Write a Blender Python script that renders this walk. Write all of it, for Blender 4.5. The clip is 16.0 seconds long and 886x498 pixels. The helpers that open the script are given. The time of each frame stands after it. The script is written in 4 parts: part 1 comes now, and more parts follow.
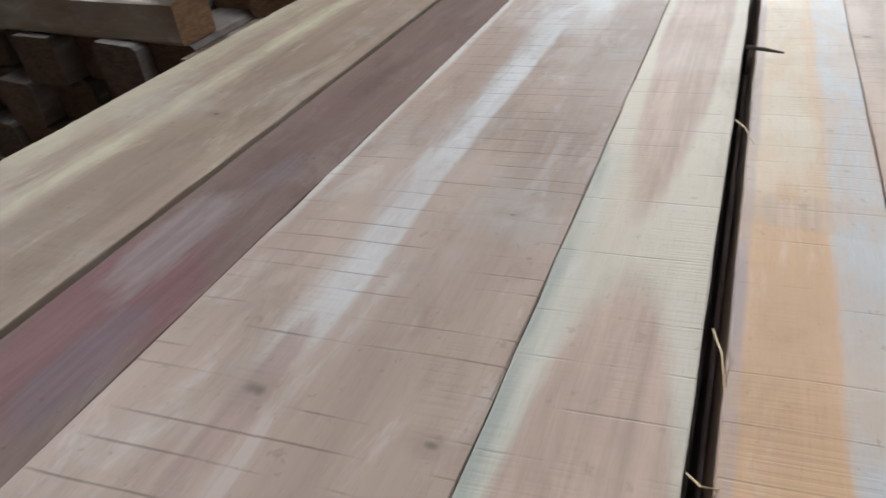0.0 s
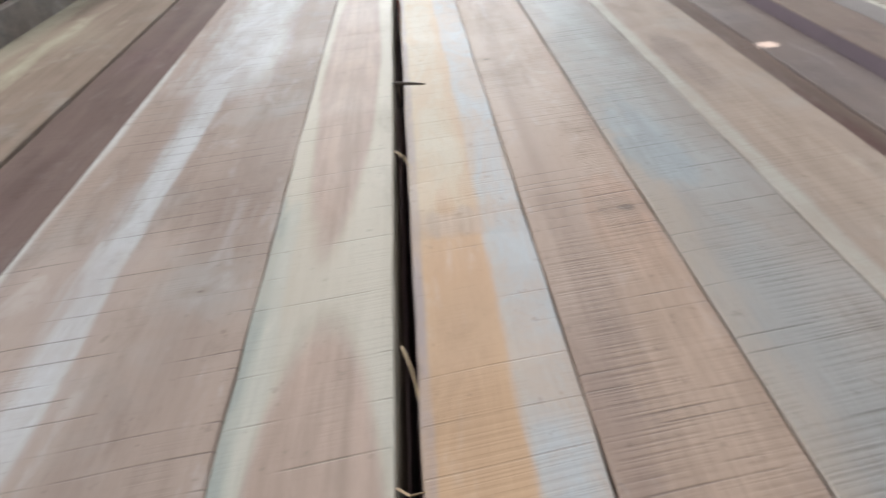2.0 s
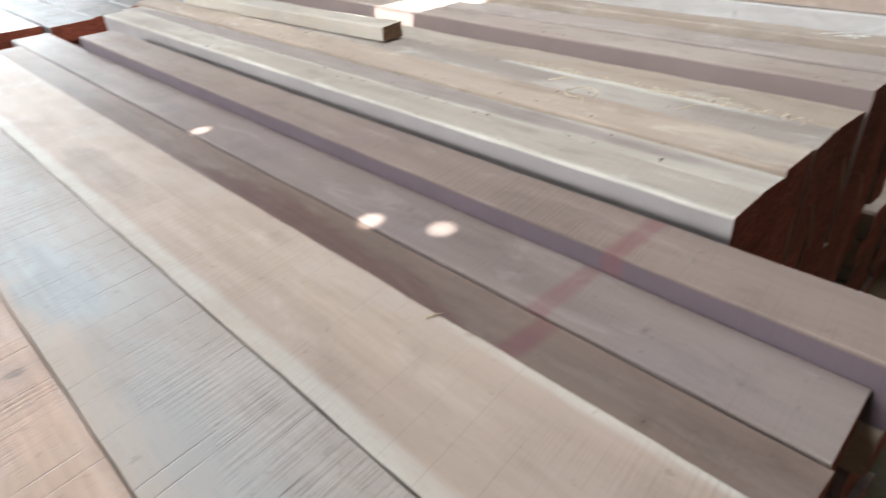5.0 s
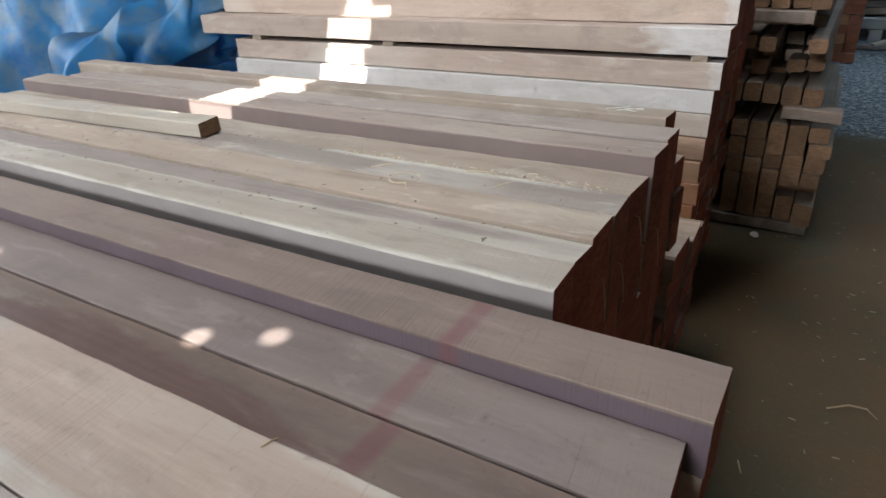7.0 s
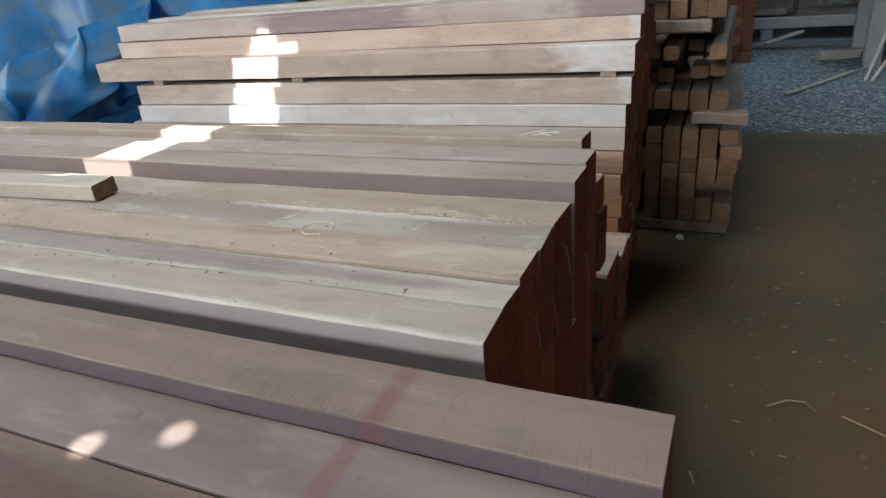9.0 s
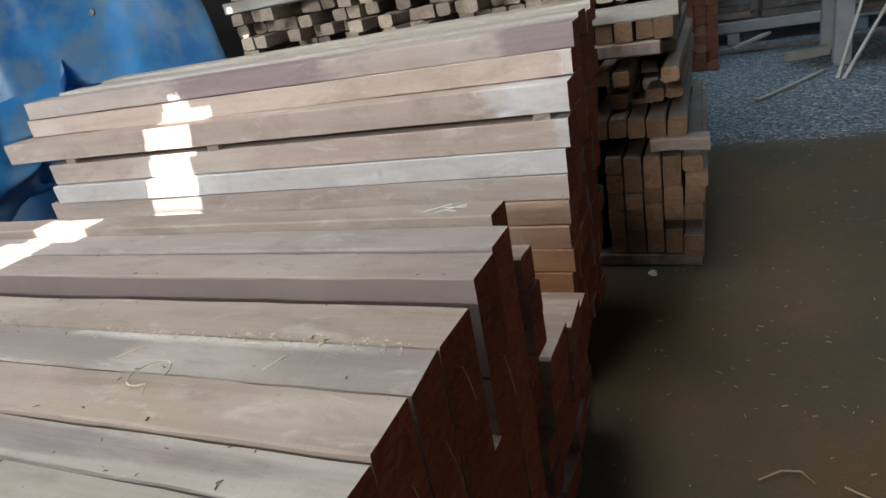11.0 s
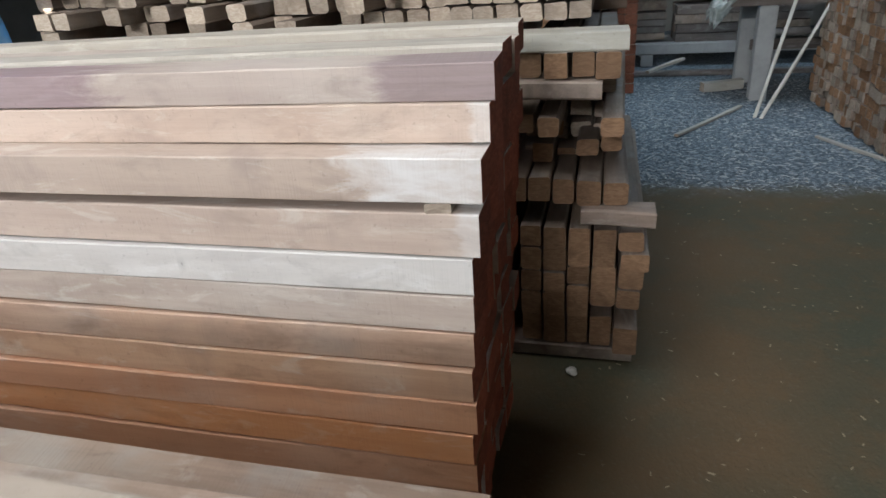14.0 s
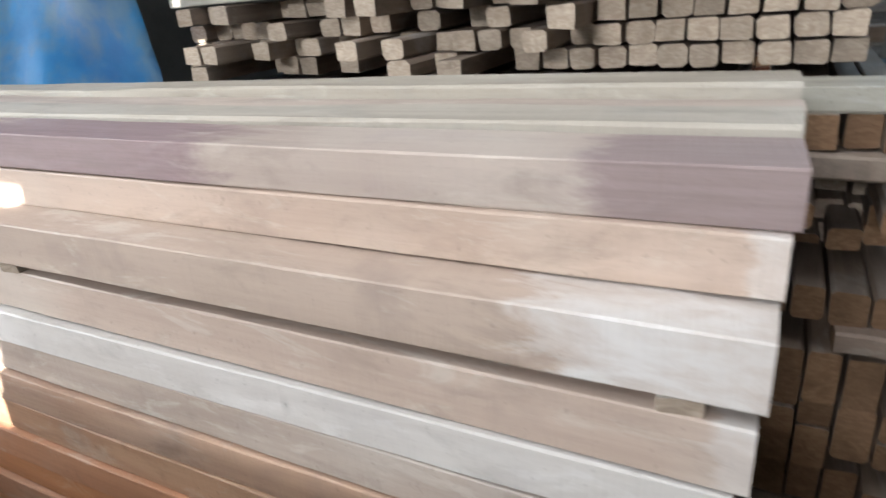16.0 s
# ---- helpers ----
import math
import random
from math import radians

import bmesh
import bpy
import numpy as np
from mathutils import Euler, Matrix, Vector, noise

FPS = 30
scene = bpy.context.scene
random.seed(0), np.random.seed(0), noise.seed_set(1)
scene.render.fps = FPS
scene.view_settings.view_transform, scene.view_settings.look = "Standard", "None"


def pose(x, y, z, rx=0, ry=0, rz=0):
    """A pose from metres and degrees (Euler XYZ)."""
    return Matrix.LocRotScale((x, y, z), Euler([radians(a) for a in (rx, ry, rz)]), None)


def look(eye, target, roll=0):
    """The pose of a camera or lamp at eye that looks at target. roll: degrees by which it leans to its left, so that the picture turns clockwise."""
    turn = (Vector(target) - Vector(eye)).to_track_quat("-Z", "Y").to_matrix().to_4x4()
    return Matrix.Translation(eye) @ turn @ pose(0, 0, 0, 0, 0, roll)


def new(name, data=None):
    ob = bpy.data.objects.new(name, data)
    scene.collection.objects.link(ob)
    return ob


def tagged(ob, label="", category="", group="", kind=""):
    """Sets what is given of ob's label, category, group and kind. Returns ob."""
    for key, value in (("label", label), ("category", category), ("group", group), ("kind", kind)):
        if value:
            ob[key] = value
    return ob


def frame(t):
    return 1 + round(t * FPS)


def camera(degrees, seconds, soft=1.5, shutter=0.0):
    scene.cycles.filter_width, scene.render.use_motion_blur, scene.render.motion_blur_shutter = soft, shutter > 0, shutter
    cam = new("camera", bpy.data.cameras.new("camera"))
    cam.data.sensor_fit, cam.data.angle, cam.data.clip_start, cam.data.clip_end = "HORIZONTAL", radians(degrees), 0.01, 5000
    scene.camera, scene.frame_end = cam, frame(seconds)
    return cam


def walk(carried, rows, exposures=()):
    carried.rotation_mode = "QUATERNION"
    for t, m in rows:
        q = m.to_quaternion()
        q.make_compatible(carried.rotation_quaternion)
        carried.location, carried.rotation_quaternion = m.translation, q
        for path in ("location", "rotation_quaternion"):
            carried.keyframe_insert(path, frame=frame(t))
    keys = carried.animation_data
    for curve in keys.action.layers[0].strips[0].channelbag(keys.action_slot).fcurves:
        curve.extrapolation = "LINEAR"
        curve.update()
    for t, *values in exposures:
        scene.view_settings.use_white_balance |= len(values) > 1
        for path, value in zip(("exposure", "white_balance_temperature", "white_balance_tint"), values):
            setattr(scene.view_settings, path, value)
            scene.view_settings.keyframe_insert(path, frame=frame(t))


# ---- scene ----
cam = camera(69.68, 16.0, shutter=0.5)
PATH = [
    (0, (0.509, -0.502, 1.372), (-0.923, -1.201, 0.163), -5.2),
    (0.5, (0.496, -0.5, 1.371), (-1.008, -1.055, 0.175), -6.2),
    (1, (0.498, -0.486, 1.383), (-1.072, -0.857, 0.201), -6.5),
    (1.5, (0.503, -0.47, 1.39), (-1.102, -0.682, 0.215), -6.5),
    (2, (0.506, -0.434, 1.386), (-1.127, -0.405, 0.231), -4.9),
    (2.5, (0.509, -0.397, 1.387), (-1.093, -0.09, 0.23), -3.1),
    (3, (0.515, -0.359, 1.386), (-1.036, 0.199, 0.252), -2.8),
    (3.5, (0.523, -0.344, 1.391), (-0.997, 0.343, 0.288), -1.5),
    (4, (0.533, -0.31, 1.39), (-0.923, 0.519, 0.299), -1.7),
    (4.5, (0.534, -0.267, 1.39), (-0.821, 0.723, 0.301), -2.6),
    (5, (0.527, -0.224, 1.391), (-0.731, 0.922, 0.342), -3.5),
    (5.2, (0.527, -0.222, 1.417), (-0.638, 1.038, 0.389), -1.1),
    (7.3, (0.539, -0.184, 1.427), (-0.372, 1.369, 0.557), -3.5),
    (7.5, (0.543, -0.179, 1.43), (-0.336, 1.4, 0.572), -4.0),
    (8, (0.534, -0.16, 1.435), (-0.293, 1.452, 0.588), -5.1),
    (8.5, (0.516, -0.11, 1.436), (-0.302, 1.525, 0.623), -6.3),
    (9, (0.525, -0.107, 1.436), (-0.263, 1.528, 0.596), -5.9),
    (9.5, (0.583, -0.147, 1.47), (-0.165, 1.56, 0.745), -5.4),
    (10, (0.63, -0.015, 1.462), (-0.201, 1.657, 0.746), -9.5),
    (10.2, (0.647, 0.086, 1.456), (-0.191, 1.754, 0.739), -10.8),
    (12.3, (0.538, 0.478, 1.443), (-0.126, 2.161, 0.591), -8.0),
    (12.5, (0.562, 0.602, 1.443), (-0.115, 2.279, 0.588), -6.6),
    (13, (0.629, 0.766, 1.461), (0.014, 2.487, 0.649), -6.7),
    (13.5, (0.553, 0.917, 1.446), (0.004, 2.666, 0.645), -5.5),
    (14, (0.436, 1.072, 1.445), (-0.05, 2.821, 0.604), -4.2),
    (14.5, (0.399, 1.247, 1.436), (-0.33, 2.895, 0.568), -6.9),
    (15, (0.406, 1.459, 1.445), (-0.438, 3.056, 0.587), -8.8),
    (15.5, (0.341, 1.538, 1.451), (-0.521, 3.142, 0.622), -8.0),
    (16, (0.191, 1.531, 1.462), (-0.703, 3.151, 0.703), -4.9),
]
walk(cam, [(t, look(eye, target, roll)) for t, eye, target, roll in PATH], [(0, 1.85), (3.5, 2.02), (5, 2.3), (7.5, 1.85), (10, 1.88), (12.4, 1.9), (13.2, 2.3), (16, 2.2)])

# ---- light ----
ROOF = 4.2
SUN = Vector((-0.10, 0.62, -0.778)).normalized()
world = bpy.data.worlds.new("sky")
scene.world = world
world.use_nodes = True
wn = world.node_tree
sky = wn.nodes.new("ShaderNodeTexSky")
sky.sky_type, sky.sun_disc = "NISHITA", False
sky.sun_elevation = math.asin(-SUN.z)
sky.sun_rotation = math.atan2(-SUN.x, -SUN.y)
wn.links.new(sky.outputs[0], wn.nodes["Background"].inputs[0])
wn.nodes["Background"].inputs[1].default_value = 0.05
sun = new("sun", bpy.data.lights.new("sun", "SUN"))
sun.data.energy, sun.data.angle, sun.data.color = 5.0, radians(0.2), (1.0, 0.96, 0.90)
sun.matrix_world = Matrix.Translation((0, -4, 9)) @ SUN.to_track_quat("-Z", "Y").to_matrix().to_4x4()


def area(name, m, sx, sy, watts, color):
    lamp = new(name, bpy.data.lights.new(name, "AREA"))
    lamp.data.shape, lamp.data.size, lamp.data.size_y, lamp.data.energy, lamp.data.color = "RECTANGLE", sx, sy, watts, color
    lamp.matrix_world = m
    return lamp


# daylight in the gateway at the far end
area("gateway_daylight", look((-8.9, -0.2, 2.5), (0, 0.2, 1.0)), 5.0, 2.6, 165, (0.90, 0.96, 1.0))
# fill lamp added inside the shed for the south-facing board fronts
area("south_fill_lamp", look((-1.0, -5.8, 3.95), (-0.3, 2, 0.9)), 2.4, 0.8, 120, (0.97, 0.98, 1.0))
# fill lamp added under the solid roof for board tops and floor
area("overhead_fill_lamp", look((-0.9, 1.1, 4.12), (-0.9, 1.101, 0)), 1.2, 4.2, 27, (0.97, 0.98, 1.0))
# cool fill lamp added over the shavings; the roof is closed above it
area("back_fill_lamp", look((1.2, 7.6, 4.1), (1.2, 7.6, 0)), 2.6, 1.6, 20, (0.70, 0.86, 1.0))


# ---- materials ----
class Nodes:
    def __init__(self, name):
        self.mat = bpy.data.materials.new(name)
        self.mat.use_nodes = True
        self.tree = self.mat.node_tree
        self.bsdf = self.tree.nodes["Principled BSDF"]

    def put(self, a, b):
        if isinstance(a, (int, float)):
            b.default_value = a
        elif isinstance(a, tuple):
            b.default_value = a if len(a) == len(b.default_value) else (*a, 1)
        else:
            self.tree.links.new(a, b)

    def math(self, op, a, b=0.0, c=None):
        n = self.tree.nodes.new("ShaderNodeMath")
        n.operation = op
        self.put(a, n.inputs[0])
        self.put(b, n.inputs[1])
        if c is not None:
            self.put(c, n.inputs[2])
        return n.outputs[0]

    def step(self, x, lo, hi, a=0.0, b=1.0):
        n = self.tree.nodes.new("ShaderNodeMapRange")
        n.interpolation_type = "SMOOTHSTEP"
        for i, v in enumerate((x, lo, hi, a, b)):
            self.put(v, n.inputs[i])
        return n.outputs[0]

    def mix(self, f, a, b, how="MIX"):
        n = self.tree.nodes.new("ShaderNodeMix")
        n.data_type, n.blend_type = "RGBA", how
        self.put(f, n.inputs[0])
        self.put(a, n.inputs[6])
        self.put(b, n.inputs[7])
        return n.outputs[2]

    def noise(self, co, scale, detail=3.0, rough=0.55, distort=0.0):
        n = self.tree.nodes.new("ShaderNodeTexNoise")
        self.put(co, n.inputs["Vector"])
        for k, v in (("Scale", scale), ("Detail", detail), ("Roughness", rough), ("Distortion", distort)):
            n.inputs[k].default_value = v
        return n.outputs["Fac"]

    def scaled(self, co, s):
        n = self.tree.nodes.new("ShaderNodeVectorMath")
        n.operation = "MULTIPLY"
        self.put(co, n.inputs[0])
        n.inputs[1].default_value = s
        return n.outputs[0]

    def moved(self, co, amount):
        n = self.tree.nodes.new("ShaderNodeVectorMath")
        n.operation = "ADD"
        self.put(co, n.inputs[0])
        self.put(amount, n.inputs[1])
        return n.outputs[0]

    def coords(self):
        return self.tree.nodes.new("ShaderNodeTexCoord").outputs["Object"]

    def random(self):
        if self.mat.name.startswith("joined"):
            return self.tree.nodes.new("ShaderNodeNewGeometry").outputs["Random Per Island"]
        return self.tree.nodes.new("ShaderNodeObjectInfo").outputs["Random"]

    def xyz(self, co):
        n = self.tree.nodes.new("ShaderNodeSeparateXYZ")
        self.put(co, n.inputs[0])
        return n.outputs

    def bump(self, height, strength, distance):
        n = self.tree.nodes.new("ShaderNodeBump")
        n.inputs["Strength"].default_value, n.inputs["Distance"].default_value = strength, distance
        self.put(height, n.inputs["Height"])
        self.put(n.outputs[0], self.bsdf.inputs["Normal"])

    def end(self, color, rough, metal=0.0, spec=0.5):
        self.put(color, self.bsdf.inputs["Base Color"])
        self.put(rough, self.bsdf.inputs["Roughness"])
        self.bsdf.inputs["Metallic"].default_value = metal
        self.bsdf.inputs["Specular IOR Level"].default_value = spec
        return self.mat


def shade(c, f):
    return tuple(v * f for v in c)


def wood(name, heart, dark, sap, bands=(), axis=0, saw=0.6, rough=0.58, vary=0.25, paint=None, knots=(), stain=(0.36, 0.37, 0.36), stained=0.45, wash=0.35, ovals=(), oval=(0.45, 0.26, 0.175), side=None, tip=0.0, ragged=2.6, lines=22.0, cuts=0.10, sat=0.60, spec=0.40):
    """Sawn timber. axis: the grain's direction. bands: (from, to, softness[, far softness, colour, start, end]) across
    the board where
    sapwood or a given colour shows. ovals: (along, across, radius along, radius across[, colour, raggedness]) of
    heartwood, stain or other tint.
    paint: (x, slope, width) of a brushed red stripe. knots: (x, y, radius). lines: deep saw cuts a metre, cuts: their
    strength."""
    n = Nodes(name)
    co, rnd = n.coords(), n.random()
    c2 = n.moved(co, n.math("MULTIPLY", rnd, 53.0))
    s = [42.0, 42.0, 42.0]
    s[axis] = 1.1
    fine = n.noise(n.scaled(c2, tuple(s)), 3.0, 6.0, 0.65)
    s = [9.0, 9.0, 9.0]
    s[axis] = 0.9
    figure = n.noise(n.scaled(c2, tuple(s)), 1.2, 4.0, 0.5, 0.8)
    blotch = n.noise(n.scaled(c2, (1, 1, 1)), 5.0, 4.0, 0.6)
    large = n.noise(n.scaled(c2, (1, 1, 1)), 1.7, 2.0, 0.5)
    pores = n.noise(n.scaled(c2, tuple(1.0 if k != axis else 0.12 for k in range(3))), 420.0, 2.0, 0.6)
    col = n.mix(n.step(n.math("MULTIPLY_ADD", fine, 0.28, n.math("MULTIPLY", figure, 0.85)), 0.34, 0.78), dark, heart)
    xyz = n.xyz(co)
    ax, cr = xyz[axis], xyz[1 - axis if axis < 2 else 0]
    wob = n.math("MULTIPLY_ADD", n.noise(n.scaled(c2, (1, 1, 1)), 2.2, 3.0), 0.09, -0.045)
    edge2 = n.math("MULTIPLY_ADD", wob, 0.25, cr)
    streaks = n.math("SUBTRACT", n.noise(n.scaled(c2, tuple(22.0 if k != axis else 3.0 for k in range(3))), 3.0, 5.0, 0.7), 0.5)
    scuff = n.noise(n.scaled(c2, tuple(7.0 if k != axis else 2.2 for k in range(3))), 2.5, 6.0, 0.7, 0.6)
    smear = n.noise(n.moved(n.scaled(c2, tuple(4.0 if k != axis else 1.6 for k in range(3))), (9.0, 9.0, 9.0)), 3.0, 6.0, 0.68, 0.4)
    col = n.mix(n.math("MULTIPLY", n.step(blotch, 0.50, 0.74), stained * 0.8), col, stain)
    col = n.mix(n.math("MULTIPLY", n.step(large, 0.5, 0.72), wash * 0.8), col, tuple(min(0.8, v * 1.2 + 0.03) for v in sap))
    col = n.mix(n.math("MULTIPLY", n.step(scuff, 0.54, 0.68), 0.08 + 0.45 * wash), col, tuple(min(0.75, v * 1.15 + 0.05) for v in sap))
    col = n.mix(n.math("MULTIPLY", n.step(smear, 0.50, 0.72), 0.48), col, tuple(v * 0.68 for v in dark))
    for lo, hi, soft, *more in bands:
        soft2, tint, x0, x1 = (*more, *(soft, sap, -9.0, 9.0)[len(more):])
        e = n.math("MULTIPLY_ADD", streaks, 2.6 * soft, edge2)
        m = n.math("MULTIPLY", n.step(e, lo - soft, lo + soft), n.step(n.math("MULTIPLY_ADD", streaks, 2.0 * soft2, edge2), hi - soft2, hi + soft2, 1.0, 0.0))
        xx = n.math("MULTIPLY_ADD", n.math("SUBTRACT", scuff, 0.5), 0.5, ax)
        m = n.math("MULTIPLY", m, n.math("MULTIPLY", n.step(xx, x0 - 0.08, x0 + 0.08), n.step(xx, x1 - 0.08, x1 + 0.08, 1.0, 0.0)))
        col = n.mix(n.math("MULTIPLY", m, n.step(scuff, 0.36, 0.62, 0.5, 1.0)), col, n.mix(fine, tint, tuple(v * 0.84 for v in tint)))
    for cx, cy, rx, ry, *more in ovals:
        tint, rag = (*more, *(oval, ragged)[len(more):])
        dx = n.math("DIVIDE", n.math("SUBTRACT", ax, cx), rx)
        dy = n.math("DIVIDE", n.math("SUBTRACT", edge2, cy), ry)
        d = n.math("ADD", n.math("MULTIPLY", dx, dx), n.math("MULTIPLY", dy, dy))
        d = n.math("MULTIPLY_ADD", n.math("SUBTRACT", smear, 0.5), 1.6 * rag, n.math("MULTIPLY_ADD", n.math("SUBTRACT", scuff, 0.5), 1.2 * rag, d))
        soft = min(0.85, 0.18 + 0.15 * rag)
        col = n.mix(n.step(d, 1 - soft, 1 + soft, 0.9 - 0.1 * min(rag, 2.6), 0.0), col, n.mix(n.step(n.math("MULTIPLY_ADD", scuff, 0.5, n.math("MULTIPLY", fine, 0.5)), 0.36, 0.66), shade(tint, 0.78), shade(tint, 1.1)))
    speck = n.noise(n.scaled(c2, (1, 1, 1)), 75.0, 2.0, 0.6)
    col = n.mix(n.math("MULTIPLY", n.step(speck, 0.67, 0.73), 0.25), col, tuple(v * 0.4 for v in dark))
    col = n.mix(n.step(pores, 0.55, 0.72, 0.0, 0.10), col, tuple(v * 0.45 for v in dark))
    if tip:
        d = n.math("MULTIPLY_ADD", n.math("SUBTRACT", scuff, 0.5), 2.2 * tip, ax)
        col = n.mix(n.math("MULTIPLY", n.step(d, -0.95 * tip, -0.6 * tip), n.step(smear, 0.35, 0.6, 0.85, 0.35)), col, (0.66, 0.65, 0.64))
    for kx, ky, kr, *kz in knots:
        dx = n.math("MULTIPLY", n.math("SUBTRACT", ax, kx), 1.15)
        dy = n.math("SUBTRACT", xyz[2], kz[0]) if kz else n.math("SUBTRACT", cr, ky)
        d = n.math("SQRT", n.math("ADD", n.math("MULTIPLY", dx, dx), n.math("MULTIPLY", n.math("MULTIPLY", dy, dy), 0.5)))
        d = n.math("MULTIPLY_ADD", n.math("SUBTRACT", scuff, 0.5), kr * 2.5, d)
        col = n.mix(n.step(d, kr * 0.8, kr * 4.5, 0.45, 0.0), col, shade(heart, 0.62))
        col = n.mix(n.step(d, kr * 0.3, kr * 1.1, 0.7, 0.0), col, shade(dark, 0.42))
    # saw marks: a close comb of fine ones in patches, straight deep cuts here and there
    u = n.math("MULTIPLY_ADD", cr, 0.13, n.math("MULTIPLY_ADD", rnd, 7.0, ax))
    u = n.math("MULTIPLY_ADD", n.noise(n.scaled(c2, (1, 1, 1)), 3.0, 2.0), 0.012, u)
    comb = n.tree.nodes.new("ShaderNodeTexNoise")
    comb.noise_dimensions = "1D"
    n.put(u, comb.inputs["W"])
    comb.inputs["Scale"].default_value, comb.inputs["Detail"].default_value = 270.0, 2.0
    patch = n.step(n.noise(n.scaled(c2, tuple(1.0 if k == axis else 2.2 for k in range(3))), 4.0, 4.0, 0.7), 0.40, 0.66)
    cut = n.math("MULTIPLY", n.step(comb.outputs[0], 0.42, 0.66), patch)
    cells = n.tree.nodes.new("ShaderNodeTexVoronoi")
    cells.voronoi_dimensions, cells.feature = "1D", "DISTANCE_TO_EDGE"
    n.put(u, cells.inputs["W"])
    cells.inputs["Scale"].default_value = lines
    gate = n.noise(n.scaled(c2, tuple(9.0 if k == axis else 4.0 for k in range(3))), 2.0, 3.0, 0.6)
    deep = n.math("MULTIPLY", n.step(cells.outputs["Distance"], 0.0003 * lines, 0.0013 * lines, 1.0, 0.0), n.step(gate, 0.44, 0.60))
    dim = n.math("ADD", n.math("MULTIPLY", cut, 0.26 * min(saw, 1.2)), n.math("MULTIPLY", deep, cuts))
    col = n.mix(dim, col, tuple(v * 0.40 for v in dark))
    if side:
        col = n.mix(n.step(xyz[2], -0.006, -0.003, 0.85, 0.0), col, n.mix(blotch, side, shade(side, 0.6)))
    if paint:
        px, slope, width = paint
        d = n.math("ABSOLUTE", n.math("SUBTRACT", ax, n.math("MULTIPLY_ADD", cr, slope, px)))
        d = n.math("MULTIPLY_ADD", blotch, 0.02, d)
        col = n.mix(n.math("MULTIPLY", n.step(d, width * 0.8, width * 1.5, 0.80, 0.0), n.step(scuff, 0.35, 0.6, 1.0, 0.7)), col, (0.16, 0.038, 0.04))
    hsv = n.tree.nodes.new("ShaderNodeHueSaturation")
    n.put(n.math("MULTIPLY_ADD", rnd, vary * 2, 1.0 - vary), hsv.inputs["Value"])
    n.put(n.math("MULTIPLY_ADD", n.math("FRACT", n.math("MULTIPLY", rnd, 17.3)), 0.16, sat), hsv.inputs["Saturation"])
    n.put(col, hsv.inputs["Color"])
    relief = n.math("MULTIPLY_ADD", cut, -0.5 * saw, n.math("MULTIPLY_ADD", deep, -1.2 * cuts, n.math("MULTIPLY_ADD", scuff, 0.5, n.math("MULTIPLY", fine, 0.5))))
    n.bump(relief, 0.6, 0.0012)
    return n.end(hsv.outputs[0], n.math("MULTIPLY_ADD", blotch, 0.3, n.math("MULTIPLY_ADD", cut, 0.12, rough - 0.14)), 0.0, spec)


def end_grain(name, base, dark, rough=0.8):
    n = Nodes(name)
    co, rnd = n.coords(), n.random()
    c2 = n.moved(co, n.math("MULTIPLY", rnd, 31.0))
    rings = n.noise(n.scaled(c2, (14, 14, 40)), 2.0, 5.0, 0.6, 1.5)
    blotch = n.noise(c2, 14.0, 4.0)
    col = n.mix(n.step(rings, 0.35, 0.7), dark, base)
    col = n.mix(n.step(blotch, 0.5, 0.75, 0.0, 0.5), col, tuple(v * 0.5 for v in dark))
    hsv = n.tree.nodes.new("ShaderNodeHueSaturation")
    n.put(n.math("MULTIPLY_ADD", rnd, 0.5, 0.75), hsv.inputs["Value"])
    n.put(col, hsv.inputs["Color"])
    n.bump(rings, 0.5, 0.002)
    return n.end(hsv.outputs[0], rough, 0.0, 0.3)


def plain(name, a, b, scale, rough, bump=0.3, dist=0.004, spec=0.4, metal=0.0):
    n = Nodes(name)
    co = n.coords()
    f = n.noise(co, scale, 5.0, 0.6)
    g = n.noise(co, scale * 9, 3.0, 0.6)
    n.bump(n.math("MULTIPLY_ADD", g, 0.4, f), bump, dist)
    return n.end(n.mix(n.step(f, 0.3, 0.7), a, n.mix(g, b, a)), n.math("MULTIPLY_ADD", g, 0.2, rough - 0.1), metal, spec)


TAN = (0.40, 0.25, 0.155)
SAP, CREAM, GREY = (0.55, 0.53, 0.46), (0.56, 0.52, 0.43), (0.50, 0.53, 0.55)
RED_END = end_grain("red_end_grain", (0.36, 0.10, 0.055), (0.21, 0.052, 0.030))
PALE_END = end_grain("pale_end_grain", (0.43, 0.36, 0.29), (0.31, 0.245, 0.19))
TAN_END = end_grain("tan_end_grain", (0.26, 0.16, 0.095), (0.18, 0.105, 0.06))
W_TAN = wood("tan_timber", TAN, shade(TAN, 0.62), SAP, saw=0.5)
W_MAUVE = wood("mauve_timber", (0.34, 0.20, 0.17), (0.22, 0.12, 0.12), SAP, saw=0.4)
W_BEAM = wood("weathered_beam_timber", (0.27, 0.18, 0.115), (0.14, 0.085, 0.05), SAP, axis=1, saw=0.3, wash=0.15)
JW = wood("joined_beam_timber", (0.33, 0.22, 0.14), (0.17, 0.10, 0.06), SAP, axis=1, saw=0.3, wash=0.15)
JR = end_grain("joined_red_end", (0.25, 0.10, 0.06), (0.14, 0.05, 0.03))
JT = end_grain("joined_tan_end", (0.36, 0.21, 0.12), (0.22, 0.12, 0.065))
JP = end_grain("joined_pale_end", (0.43, 0.36, 0.29), (0.31, 0.245, 0.19))
W_PALE = wood("pale_sapwood_timber", (0.52, 0.47, 0.38), (0.40, 0.34, 0.26), SAP, saw=0.35, wash=0.5)

# ---- mesh helpers ----
rng = random.Random(5)


